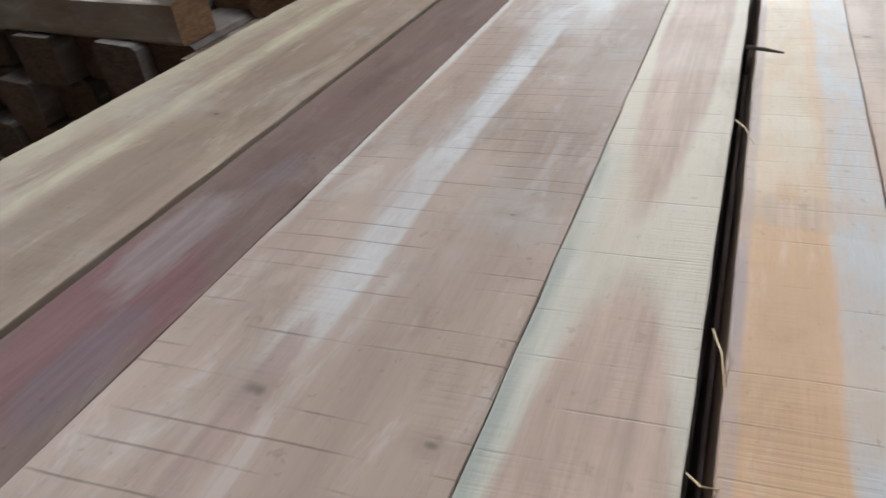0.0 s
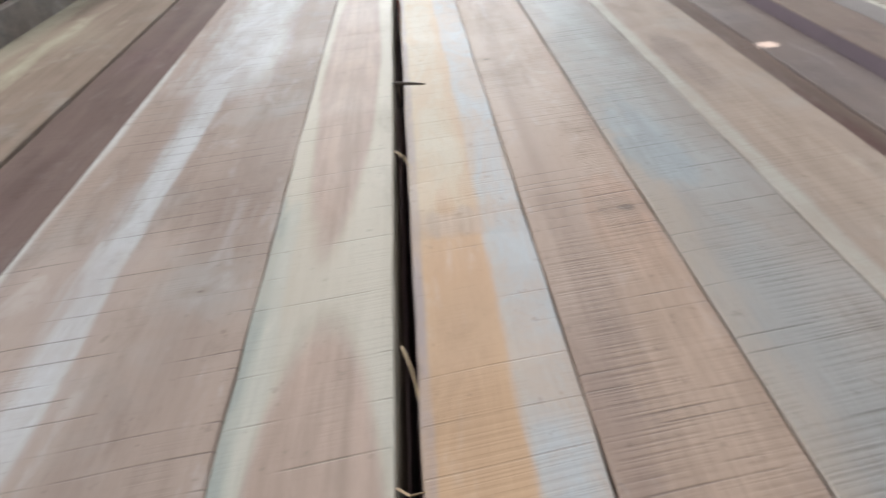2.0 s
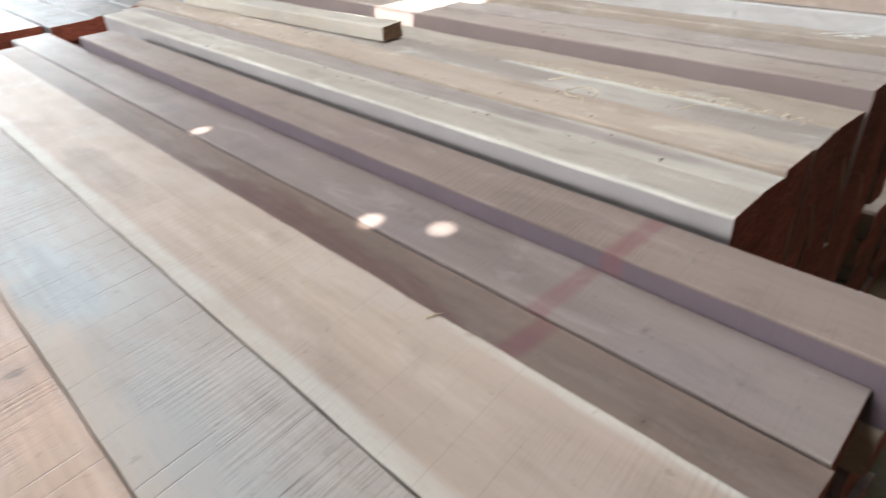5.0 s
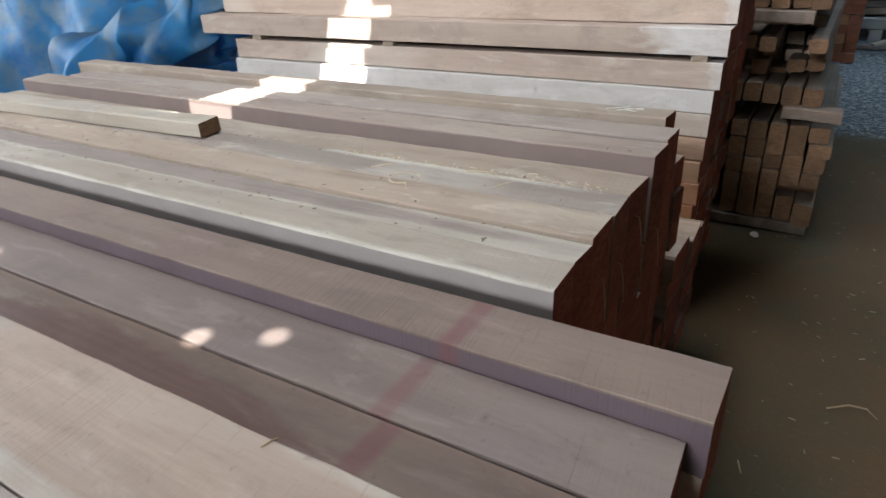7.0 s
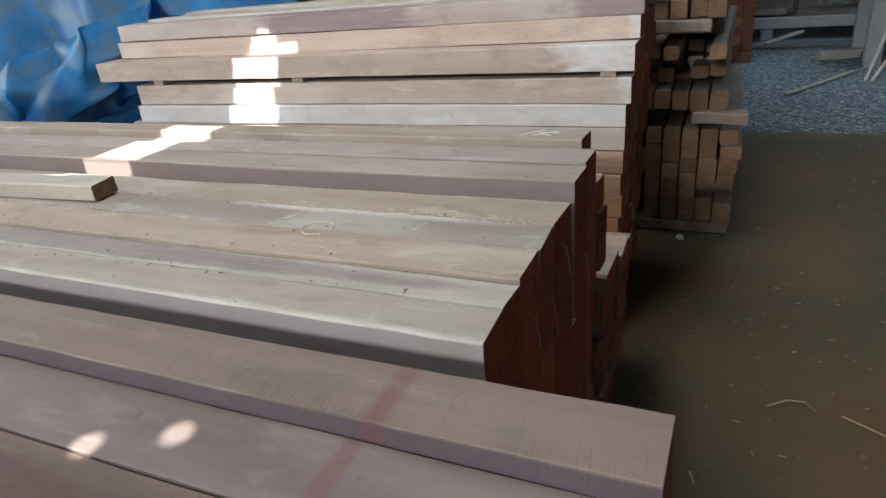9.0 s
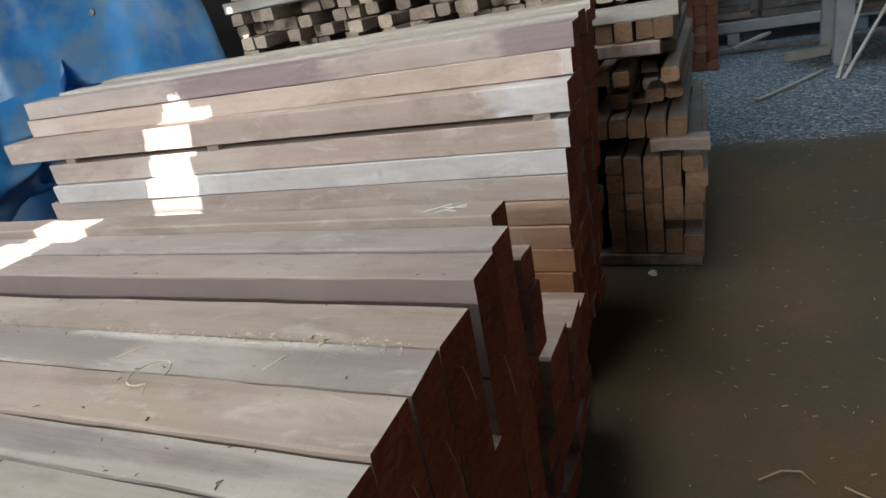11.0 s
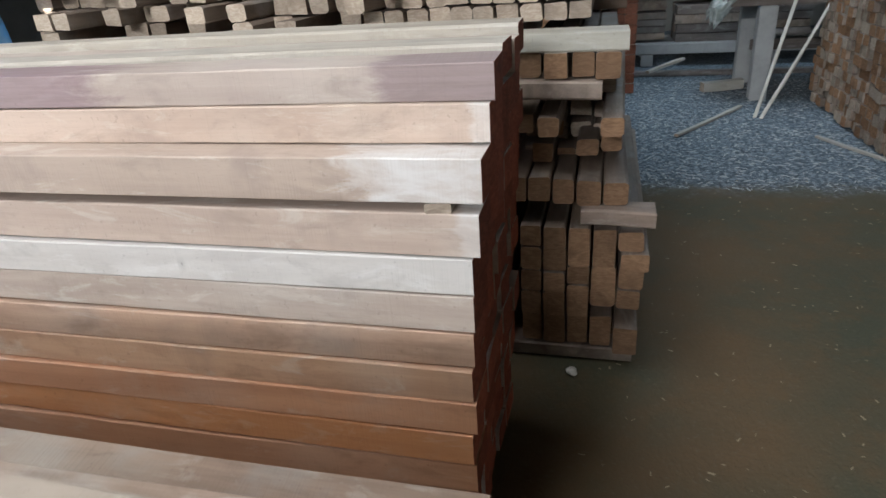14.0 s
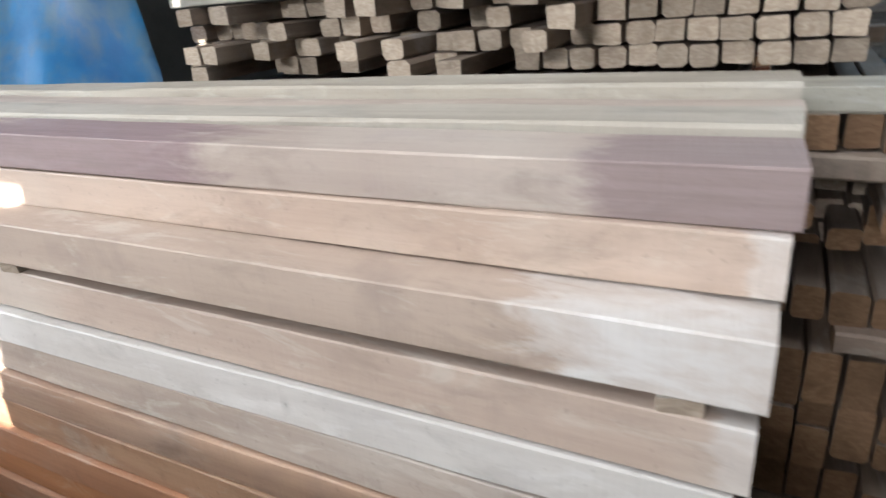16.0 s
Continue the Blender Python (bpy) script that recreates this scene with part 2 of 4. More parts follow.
def mesh_of(name, bm, mats):
    me = bpy.data.meshes.new(name)
    bm.normal_update()
    bm.to_mesh(me)
    bm.free()
    for m in mats:
        me.materials.append(m)
    return me


def part(name, bm, material, parent, label=""):
    ob = new(name, mesh_of(name, bm, [material]))
    ob.parent = parent
    return tagged(ob, label) if label else ob


def bar_mesh(name, length, w, h, mats, axis="x", cham=0.003, seg=10, bow=0.004, rough=0.0015, seed=0, twist=0.0, wane=()):
    """A sawn bar from 0 back to -length along the axis, 0..w across, 0 down to -h, with worn edges and its own ends."""
    r = random.Random(seed)
    bm = bmesh.new()
    rings = []
    ph, ph2 = r.uniform(0, 6), r.uniform(0, 6)
    skew = r.uniform(-0.006, 0.006)
    for i in range(seg + 1):
        u = i / seg
        x = -length * u
        sag = bow * math.sin(u * 4 + ph)
        lat = bow * 0.6 * math.sin(u * 3 + ph2)
        ring = []
        for (y, z) in ((cham, 0), (w - cham, 0), (w, -cham), (w, -h + cham), (w - cham, -h), (cham, -h), (0, -h + cham), (0, -cham)):
            jy, jz = r.uniform(-rough, rough), r.uniform(-rough, rough)
            if wane and z > -cham * 1.5 and ((y < w / 2) == (wane[0] == "front")):
                jz -= wane[1] * (0.5 + 0.5 * math.sin(u * 9 + ph)) * (1 if z == 0 else 2)
            z2 = z + sag + twist * u * (y / w - 0.5)
            xx = x + (skew * (y / w - 0.5) if i in (0, seg) else 0)
            p = (xx, y + lat + jy, z2 + jz)
            ring.append(bm.verts.new(p if axis == "x" else (p[1], -p[0], p[2])))
        rings.append(ring)
    for a, b in zip(rings, rings[1:]):
        for k in range(8):
            f = bm.faces.new((a[k], a[(k + 1) % 8], b[(k + 1) % 8], b[k]))
            f.smooth = False
    f1, f2 = bm.faces.new(rings[0]), bm.faces.new(rings[-1])
    f1.material_index = f2.material_index = 1
    bmesh.ops.recalc_face_normals(bm, faces=bm.faces[:])
    return mesh_of(name, bm, mats)


def bar(name, me, x, y, z, label, category, group, rz=0.0, ry=0.0):
    ob = new(name, me)
    ob.matrix_world = pose(x, y, z, 0, ry, rz)
    return tagged(ob, label, category, group)


def box(bm, x0, y0, z0, x1, y1, z1, bevel=0.0):
    vs = bmesh.ops.create_cube(bm, size=1.0)["verts"]
    bmesh.ops.scale(bm, vec=(x1 - x0, y1 - y0, z1 - z0), verts=vs)
    bmesh.ops.translate(bm, vec=((x0 + x1) / 2, (y0 + y1) / 2, (z0 + z1) / 2), verts=vs)
    if bevel:
        bmesh.ops.bevel(bm, geom=list({e for v in vs for e in v.link_edges}), offset=bevel, segments=2, affect="EDGES")


# ---- the shed ----
def structure(name, bm, mat, label, category):
    ob = new(name, mesh_of(name, bm, [mat]))
    return tagged(ob, label, category, kind="structure")


def floor_material():
    n = Nodes("earth_floor")
    co = n.coords()
    big, mid, fine = n.noise(co, 0.9, 4.0), n.noise(co, 6.0, 5.0, 0.65), n.noise(co, 60.0, 4.0, 0.7)
    col = n.mix(n.step(big, 0.35, 0.65), (0.135, 0.088, 0.045), (0.072, 0.074, 0.047))
    col = n.mix(n.step(mid, 0.45, 0.7, 0.0, 0.5), col, (0.15, 0.094, 0.048))
    col = n.mix(n.step(fine, 0.55, 0.72, 0.0, 0.6), col, (0.15, 0.125, 0.085))
    # shavings and grey dust past the trodden earth
    y = n.math("MULTIPLY_ADD", mid, 0.5, n.xyz(co)[1])
    far = n.step(y, 5.2, 5.6)
    grit = n.mix(n.step(n.noise(co, 38.0, 4.0, 0.75), 0.42, 0.62), (0.06, 0.085, 0.11), (0.27, 0.33, 0.38))
    col = n.mix(far, col, grit)
    n.bump(n.math("MULTIPLY_ADD", fine, 0.5, mid), 0.6, 0.02)
    return n.end(col, n.math("MULTIPLY_ADD", mid, 0.3, 0.62), 0.0, 0.35)


bm = bmesh.new()
bmesh.ops.create_grid(bm, x_segments=60, y_segments=60, size=1.0)
for v in bm.verts:
    v.co.x, v.co.y = v.co.x * 12 - 3, v.co.y * 14 + 3
    v.co.z = -0.008 + 0.008 * noise.noise(Vector((v.co.x * 1.3, v.co.y * 1.3, 2)))
structure("floor", bm, floor_material(), "trodden brown earth floor strewn with shavings", "floor")

WALL = plain("grey_block_wall", (0.20, 0.19, 0.17), (0.13, 0.125, 0.12), 2.0, 0.85)
SHEET = plain("rusty_roof_sheet", (0.16, 0.15, 0.15), (0.10, 0.07, 0.055), 3.0, 0.55, spec=0.5)


def wall_with_opening(name, along, at, lo, hi, o0, o1, top, label):
    bm = bmesh.new()
    for a, b, z0, z1 in ((lo, o0, 0, ROOF), (o1, hi, 0, ROOF), (o0, o1, top, ROOF)):
        if along == "y":
            box(bm, at - 0.1, a, z0, at + 0.1, b, z1)
        else:
            box(bm, a, at - 0.1, z0, b, at + 0.1, z1)
    return structure(name, bm, WALL, label, "wall")


wall_with_opening("wall_west", "y", -9.1, -7.1, 13, -2.8, 2.4, 3.9, "grey block wall with a wide open gateway")
# south wall is out of view, its bay opened to let light in
wall_with_opening("wall_south", "x", -7.1, -9, 5, -4.9, -0.3, 3.8, "unseen grey block wall with an opening added for daylight")
# out of view, added to keep light off the east-facing ends
bm = bmesh.new()
box(bm, 5.0, -7.2, 0, 5.2, 13.2, ROOF)
structure("wall_east", bm, WALL, "unseen grey block wall that shuts out light from the east", "wall")
bm = bmesh.new()
box(bm, -9, 13.0, 0, 5, 13.2, ROOF)
structure("wall_north", bm, WALL, "unseen grey block wall that shuts out light from the east at the back", "wall")


def on_roof(p):
    """Where the sunbeam that lands on p comes through the roof."""
    p = Vector(p)
    return p - SUN * ((ROOF - p.z) / -SUN.z)


# the roof is out of view, cut open wherever a sun patch should land
holes = []
for a, b in (
    ((-1.62, 2.15, 0.56), (-1.36, 2.15, 0.67)), ((-1.60, 2.15, 0.67), (-1.33, 2.15, 0.76)), ((-1.585, 2.16, 0.76), (-1.31, 2.16, 0.83)), ((-1.57, 2.16, 0.83), (-1.29, 2.16, 0.90)), ((-1.545, 2.16, 0.90), (-1.31, 2.16, 0.985)),
    ((-1.515, 2.168, 0.985), (-1.265, 2.168, 1.04)), ((-1.50, 2.168, 1.04), (-1.25, 2.168, 1.10)), ((-1.495, 2.25, 1.09), (-1.23, 2.25, 1.12)), ((-1.47, 2.255, 1.12), (-1.21, 2.255, 1.155)), ((-1.45, 2.26, 1.155), (-1.315, 2.26, 1.18)), ((-1.41, 2.265, 1.18), (-1.345, 2.265, 1.205)),
    ((-1.26, 0.962, 0.97), (-1.02, 1.03, 0.97)), ((-1.22, 1.03, 0.97), (-1.03, 1.13, 0.98)), ((-1.18, 1.13, 0.99), (-1.00, 1.30, 0.99)), ((-1.12, 1.30, 1.0), (-0.92, 1.42, 1.0)), ((-1.60, 0.965, 0.97), (-1.33, 1.0, 0.97)),
    ((-1.885, 3.42, 1.25), (-1.83, 3.42, 1.39)), ((-1.875, 3.42, 1.435), (-1.815, 3.42, 1.535)),
):
    p, q = on_roof(a), on_roof(b)
    holes.append((min(p.x, q.x), max(p.x, q.x), min(p.y, q.y), max(p.y, q.y)))
for sx, sy in ((-0.141, 0.248), (-0.045, 0.298), (-0.70, 0.257)):
    p = on_roof((sx, sy, 0.946))
    for rx, ry in ((0.019, 0.008), (0.008, 0.019), (0.0145, 0.0145)):
        holes.append((p.x - rx, p.x + rx, p.y - ry, p.y + ry))
xs = sorted({-9.2, 5.2, *[v for h in holes for v in h[:2]]})
ys = sorted({-7.2, 13.2, *[v for h in holes for v in h[2:]]})
bm = bmesh.new()
grid = {}
for i, x in enumerate(xs):
    for j, y in enumerate(ys):
        grid[i, j] = bm.verts.new((x, y, ROOF))
for i in range(len(xs) - 1):
    for j in range(len(ys) - 1):
        cx, cy = (xs[i] + xs[i + 1]) / 2, (ys[j] + ys[j + 1]) / 2
        if not any(h[0] < cx < h[1] and h[2] < cy < h[3] for h in holes):
            bm.faces.new((grid[i, j], grid[i + 1, j], grid[i + 1, j + 1], grid[i, j + 1]))
bmesh.ops.solidify(bm, geom=bm.faces[:], thickness=0.003)
structure("ceiling", bm, SHEET, "unseen metal sheet roof with holes that shape the sun patches", "roof")

# ---- the low stack of wide planks ----
LOW = "planks of the low wide stack"
TOP = [
    # y0, y1, top, right end, length, material
    (-1.352, -1.050, 1.000, 0.492, 2.50, wood("yellow_edged_plank", (0.265, 0.18, 0.12), (0.185, 0.12, 0.075), (0.36, 0.31, 0.20), bands=((-0.1, 0.05, 0.03), (0.10, 0.135, 0.02, 0.02, (0.40, 0.35, 0.22), -1.6, -0.25)), saw=0.3, rough=0.72, spec=0.12, vary=0.03, sat=0.62, knots=((-0.62, 0.20, 0.004),), cuts=0.15, lines=12), "wide tan sawn plank with a yellowish sapwood edge"),
    (-1.044, -0.907, 0.997, 0.486, 2.40, wood("mauve_plank", (0.175, 0.105, 0.080), (0.13, 0.07, 0.055), (0.30, 0.27, 0.28), saw=0.15, rough=0.72, spec=0.12, stain=(0.17, 0.085, 0.08), stained=0.6, wash=0.05, vary=0.03, sat=0.68, ovals=((-0.25, 0.06, 0.16, 0.075, (0.16, 0.04, 0.05), 1.4), (-0.18, 0.10, 0.07, 0.03, (0.14, 0.10, 0.125), 2.6), (-0.36, 0.05, 0.10, 0.04, (0.24, 0.19, 0.19), 2.6), (-0.50, 0.08, 0.05, 0.03, (0.16, 0.115, 0.13), 2.6)), cuts=0.1, lines=12), "dark mauve-brown smooth plank with purple stains"),
    (-0.9035, -0.6118, 1.001, 0.490, 2.55, wood("streaked_plank", (0.355, 0.215, 0.14), (0.265, 0.15, 0.095), (0.56, 0.58, 0.60), bands=((0.098, 0.140, 0.020, 0.005, (0.50, 0.51, 0.52), -1.15, -0.26), (-0.02, 0.010, 0.004, 0.005, (0.56, 0.54, 0.50), -1.3, -0.45), (0.06, 0.20, 0.05, 0.03, (0.50, 0.50, 0.50), -2.6, -1.05)), saw=0.45, knots=((-0.214, 0.118, 0.009), (-0.497, 0.232, 0.004), (-0.213, 0.266, 0.005)), ovals=((-0.20, 0.118, 0.09, 0.018, (0.27, 0.125, 0.09), 2.6),), wash=0.12, vary=0.03, sat=0.56, spec=0.25, lines=36, cuts=0.55), "wide pinkish sawn plank with a pale blue-grey streak"),
    (-0.6095, -0.476, 1.000, 0.488, 2.50, wood("cream_plank", (0.48, 0.42, 0.32), (0.42, 0.35, 0.25), (0.33, 0.35, 0.32), bands=((-0.1, 0.024, 0.006, 0.007, (0.30, 0.33, 0.29), -0.62, 0.2), (0.010, 0.026, 0.006, 0.006, (0.50, 0.47, 0.38), -0.62, 0.2)), saw=0.3, stain=(0.46, 0.42, 0.33), stained=0.3, wash=0.25, ovals=((-0.10, 0.074, 0.33, 0.060), (-1.20, 0.062, 0.64, 0.050)), ragged=0.22, oval=(0.385, 0.235, 0.165), vary=0.03, sat=0.56, spec=0.3, lines=20, cuts=0.5), "cream sapwood plank with pinkish heartwood and grey-green edge"),
    (-0.457, -0.3288, 1.000, 0.491, 2.45, wood("orange_plank", (0.50, 0.265, 0.075), (0.42, 0.205, 0.052), GREY, bands=((-0.1, 0.075, 0.02, 0.02, (0.50, 0.41, 0.27), -2.6, -0.62), (0.078, 0.3, 0.006, 0.01, (0.41, 0.44, 0.46)), (-0.1, 0.010, 0.004, 0.003, (0.34, 0.25, 0.23))), ovals=((-0.58, 0.045, 0.03, 0.045, (0.42, 0.29, 0.20), 2.6),), saw=0.32, stain=(0.46, 0.22, 0.06), stained=0.5, wash=0.12, vary=0.03, sat=0.66, lines=26, cuts=0.30), "orange-tan plank with a pale grey sapwood edge"),
    (-0.3275, -0.1912, 0.999, 0.485, 2.50, wood("knotty_plank", (0.37, 0.215, 0.125), (0.26, 0.135, 0.075), GREY, saw=1.2, knots=((-0.572, 0.113, 0.008), (-1.10, 0.02, 0.005)), ovals=((-0.55, 0.10, 0.10, 0.035, (0.40, 0.18, 0.07), 1.6), (-0.30, 0.10, 0.22, 0.06, (0.38, 0.20, 0.09), 2.6)), stain=(0.36, 0.20, 0.10), stained=0.6, wash=0.10, vary=0.03, sat=0.50, lines=55, cuts=0.5), "brown rough-sawn plank with a dark knot"),
    (-0.190, -0.0465, 1.002, 0.490, 2.60, wood("greyed_plank", (0.33, 0.25, 0.19), (0.25, 0.175, 0.13), (0.42, 0.43, 0.42), bands=((0.025, 0.12, 0.05, 0.04, (0.35, 0.35, 0.335), -2.7, -0.55), (-0.1, 0.03, 0.02, 0.015, (0.37, 0.26, 0.175), -0.75, 0.2), (0.02, 0.09, 0.03, 0.03, (0.31, 0.295, 0.28), -0.5, 0.2)), ovals=((-0.75, 0.045, 0.13, 0.035, (0.26, 0.33, 0.37), 2.8),), saw=1.1, stain=(0.33, 0.33, 0.33), stained=0.5, wash=0.15, vary=0.03, sat=0.50, lines=32, cuts=0.55), "greyish rough-sawn plank with bluish stains"),
    (-0.0445, 0.112, 1.002, 0.494, 2.20, wood("cream_edged_plank", (0.365, 0.245, 0.165), (0.29, 0.185, 0.12), CREAM, bands=((0.148, 0.3, 0.006, 0.01, (0.52, 0.48, 0.40), -0.34, 0.2), (-0.1, 0.022, 0.008, 0.006, (0.42, 0.37, 0.30), -1.6, 0.2)), ovals=((-1.0, 0.06, 0.14, 0.03, (0.24, 0.155, 0.12), 2.6), (-0.62, 0.08, 0.3, 0.04, (0.38, 0.245, 0.155), 2.6)), saw=0.5, wash=0.12, vary=0.03, sat=0.50, lines=26, cuts=0.14), "tan sawn plank with a cream sapwood edge"),
    # the band and ovals darken the edge next to the higher plank
    (0.116, 0.234, 0.945, 0.484, 2.40, wood("dark_red_plank", (0.20, 0.125, 0.090), (0.145, 0.088, 0.062), (0.36, 0.30, 0.27), saw=0.15, paint=(-0.295, 0.02, 0.020), wash=0.05, stained=0.3, stain=(0.20, 0.13, 0.10), vary=0.03, sat=0.76, ovals=((-0.72, 0.02, 0.40, 0.075, (0.125, 0.048, 0.034), 1.0), (-1.5, 0.02, 0.55, 0.05, (0.17, 0.10, 0.08), 1.2)), bands=((-0.1, 0.02, 0.01, 0.02, (0.17, 0.085, 0.055)),), knots=((-0.14, 0.06, 0.0035),), cuts=0.1, lines=10), "dark red-brown smooth plank with a red paint stripe"),
    (0.237, 0.352, 0.947, 0.479, 2.52, wood("mauve_grey_plank", (0.205, 0.145, 0.118), (0.155, 0.105, 0.086), (0.38, 0.34, 0.32), saw=0.12, paint=(-0.308, 0.0, 0.020), stain=(0.18, 0.145, 0.15), wash=0.12, vary=0.03, sat=0.58, knots=((-0.20, 0.05, 0.002), (-0.60, 0.07, 0.002), (-0.30, 0.085, 0.002)), cuts=0.15, lines=8), "mauve-grey smooth plank with a red paint stripe"),
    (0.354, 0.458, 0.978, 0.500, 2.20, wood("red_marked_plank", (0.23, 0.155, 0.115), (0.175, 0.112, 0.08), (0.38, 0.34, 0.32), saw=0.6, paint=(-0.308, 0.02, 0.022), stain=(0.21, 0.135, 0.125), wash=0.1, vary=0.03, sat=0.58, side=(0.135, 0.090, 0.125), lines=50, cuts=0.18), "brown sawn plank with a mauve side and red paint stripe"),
]
for i, (y0, y1, top, xe, ln, mat, label) in enumerate(TOP):
    h = 0.075 if i > 7 else 0.06
    me = bar_mesh("plank", ln, y1 - y0, h, [mat, RED_END], cham=0.0013, seg=40, bow=0.0010, rough=0.0007, seed=40 + i)
    bar("plank", me, xe, y0, top, label, "plank", LOW)
    # the planks under it, of the same width
    z = top - h
    layer = [bar_mesh("plank", 2.3, y1 - y0 - 0.004, 0.072, [m, RED_END], seg=6, seed=90 + i + k) for k, m in enumerate((W_TAN, W_MAUVE))]
    k = 0
    while z > 0.13:
        bar("plank", layer[k % 2], xe - rng.uniform(0.0, 0.012), y0 + 0.002, z - 0.002, "brown sawn plank with dark red end grain", "plank", LOW)
        z -= 0.0745
        k += 1


def bearers(x_list, y0, y1, top, group):
    me = bar_mesh("bearer", y1 - y0, 0.10, top, [W_BEAM, TAN_END], axis="y", seg=4, bow=0.0, seed=3)
    for x in x_list:
        ob = bar("bearer", me, x, y0, top, "rough square timber bearer on the earth floor", "bearer", group)


bearers((0.25, -0.7, -1.6), -1.34, 0.45, 0.055, LOW)

# ---- the second stack, with thick boards ----
MID = "boards of the second stack"
W_GREYTOP = wood("grey_brown_board", (0.36, 0.30, 0.23), (0.27, 0.215, 0.16), CREAM, bands=((-0.1, 0.008, 0.01),), side=(0.40, 0.35, 0.34), rough=0.8, vary=0.05, saw=0.3, stain=(0.34, 0.33, 0.30), wash=0.3)
W_OLIVE = wood("dusty_board", (0.33, 0.265, 0.21), (0.25, 0.19, 0.15), CREAM, bands=((0.09, 0.2, 0.01, 0.01, (0.58, 0.56, 0.48), -0.75, -0.12),), saw=0.2, rough=0.8, vary=0.06, stain=(0.42, 0.38, 0.30), wash=0.4)
W_HEART = wood("mauve_heart_board", (0.42, 0.36, 0.27), (0.33, 0.27, 0.20), CREAM, ovals=((-1.25, 0.045, 1.16, 0.036, (0.255, 0.185, 0.16), 0.45),), saw=0.2, rough=0.8, vary=0.04, wash=0.3)
W_DUSK = wood("dusky_board", (0.35, 0.27, 0.215), (0.27, 0.195, 0.16), CREAM, rough=0.8, saw=0.3, stain=(0.30, 0.24, 0.23), wash=0.25, vary=0.05, side=(0.28, 0.19, 0.17))
W_SECOND = wood("warm_dusty_board", (0.37, 0.28, 0.20), (0.28, 0.20, 0.14), CREAM, saw=0.3, rough=0.8, vary=0.08, stain=(0.31, 0.25, 0.20), stained=0.6, wash=0.3)
SECOND = [
    (0.545, 0.636, 0.968, 0.252, W_GREYTOP, "greyish brown board with a worn pale edge"),
    (0.642, 0.720, 0.963, 0.250, W_HEART, "dusty pale brown board with dark heartwood"),
    (0.726, 0.836, 0.970, 0.249, W_SECOND, "dusty tan board with a curled shaving on it"),
    (0.842, 0.952, 0.965, 0.247, W_OLIVE, "dusty grey-tan board with split bark-side edge"),
    (0.958, 1.078, 0.960, 0.246, W_SECOND, "greyish tan board with crumbled surface"),
    (1.128, 1.230, 0.988, 0.247, W_DUSK, "thick mauve-brown board with a rounded edge"),
    (1.236, 1.339, 0.991, 0.246, W_DUSK, "thick mauve-brown board with a rounded edge"),
    (1.345, 1.425, 1.012, 0.215, W_SECOND, "tan board chalked with white strokes near its end"),
]
for i, (y0, y1, top, xe, mat, label) in enumerate(SECOND):
    h = (0.24, 0.19, 0.28, 0.22, 0.30, 0.20, 0.34, 0.10)[i]
    me = bar_mesh("board", 2.3 + 0.07 * (i % 3), y1 - y0, h, [mat, RED_END], cham=0.003, seg=30, bow=0.0015, rough=0.0014, seed=140 + i, wane=("front", 0.002) if i == 5 else ())
    bar("board", me, xe, y0, top, label, "board", MID)
    z, k = top - h - 0.002, 0
    while z > 0.12:
        hh = min(rng.uniform(0.24, 0.40), z - 0.06)
        if z - hh < 0.14:
            hh = z - 0.062
        under = bar_mesh("board", 2.2, y1 - y0 + 0.005 + (0.045 if i == 4 else 0), hh, [(W_TAN, W_MAUVE)[k % 2], RED_END], seg=5, cham=0.006, seed=190 + 7 * i + k, rough=0.005)
        bar("board", under, xe + rng.uniform(-0.007, 0.0) - 0.001 * k, y0, z, "thick brown sawn board with dark red end grain", "board", MID, rz=rng.uniform(-0.1, 0.1))
        z -= hh + 0.002
        k += 1
bearers((0.1, -0.8, -1.7), 0.56, 2.1, 0.06, MID)

# lower boards in the gap before the high stack
for i, (y0, y1, top, xe) in enumerate(((1.43, 1.50, 0.88, 0.235), (1.505, 1.68, 0.575, 0.25), (1.684, 1.83, 0.55, 0.26), (1.834, 1.96, 0.51, 0.25), (1.964, 2.11, 0.26, 0.12))):
    z = top
    me = bar_mesh("board", 2.4, y1 - y0, 0.083, [W_TAN, RED_END], seg=10, cham=0.005, seed=230 + i)
    k = 0
    while z > 0.14:
        bar("board", me, xe + (rng.uniform(-0.05, 0.01) if k else 0), y0, z, "light brown sawn board with dark red end grain", "board", MID)
        z -= 0.0855
        k += 1

# loose short plank lying on the second stack
W_BLOCK = wood("loose_pale_plank", (0.50, 0.44, 0.34), (0.40, 0.33, 0.24), CREAM, saw=0.2, wash=0.5, vary=0.02)
me = bar_mesh("loose_plank", 1.1, 0.075, 0.040, [W_BLOCK, TAN_END], seg=8, bow=0.001, seed=9)
bar("loose_plank", me, -0.865, 0.872, 1.010, "pale loose plank lying on the dusty boards", "plank", "", rz=3)

# ---- the high stack ----
HIGH = "boards of the high stack"


F_PINK = wood("pinkish_board", (0.53, 0.39, 0.30), (0.42, 0.295, 0.22), SAP, saw=0.3, stain=(0.34, 0.24, 0.19), stained=0.75, wash=0.5, vary=0.08, tip=0.05, sat=0.70)
F_PURPLE = wood("purple_stained_board", (0.47, 0.375, 0.315), (0.39, 0.30, 0.25), SAP, saw=0.3, stain=(0.36, 0.27, 0.26), stained=0.6, wash=0.25, vary=0.03, ovals=((-0.10, 0.0, 0.14, 9.0, (0.25, 0.165, 0.18), 1.6), (-1.25, 0.0, 0.36, 9.0, (0.23, 0.13, 0.16), 1.6)), sat=0.76)
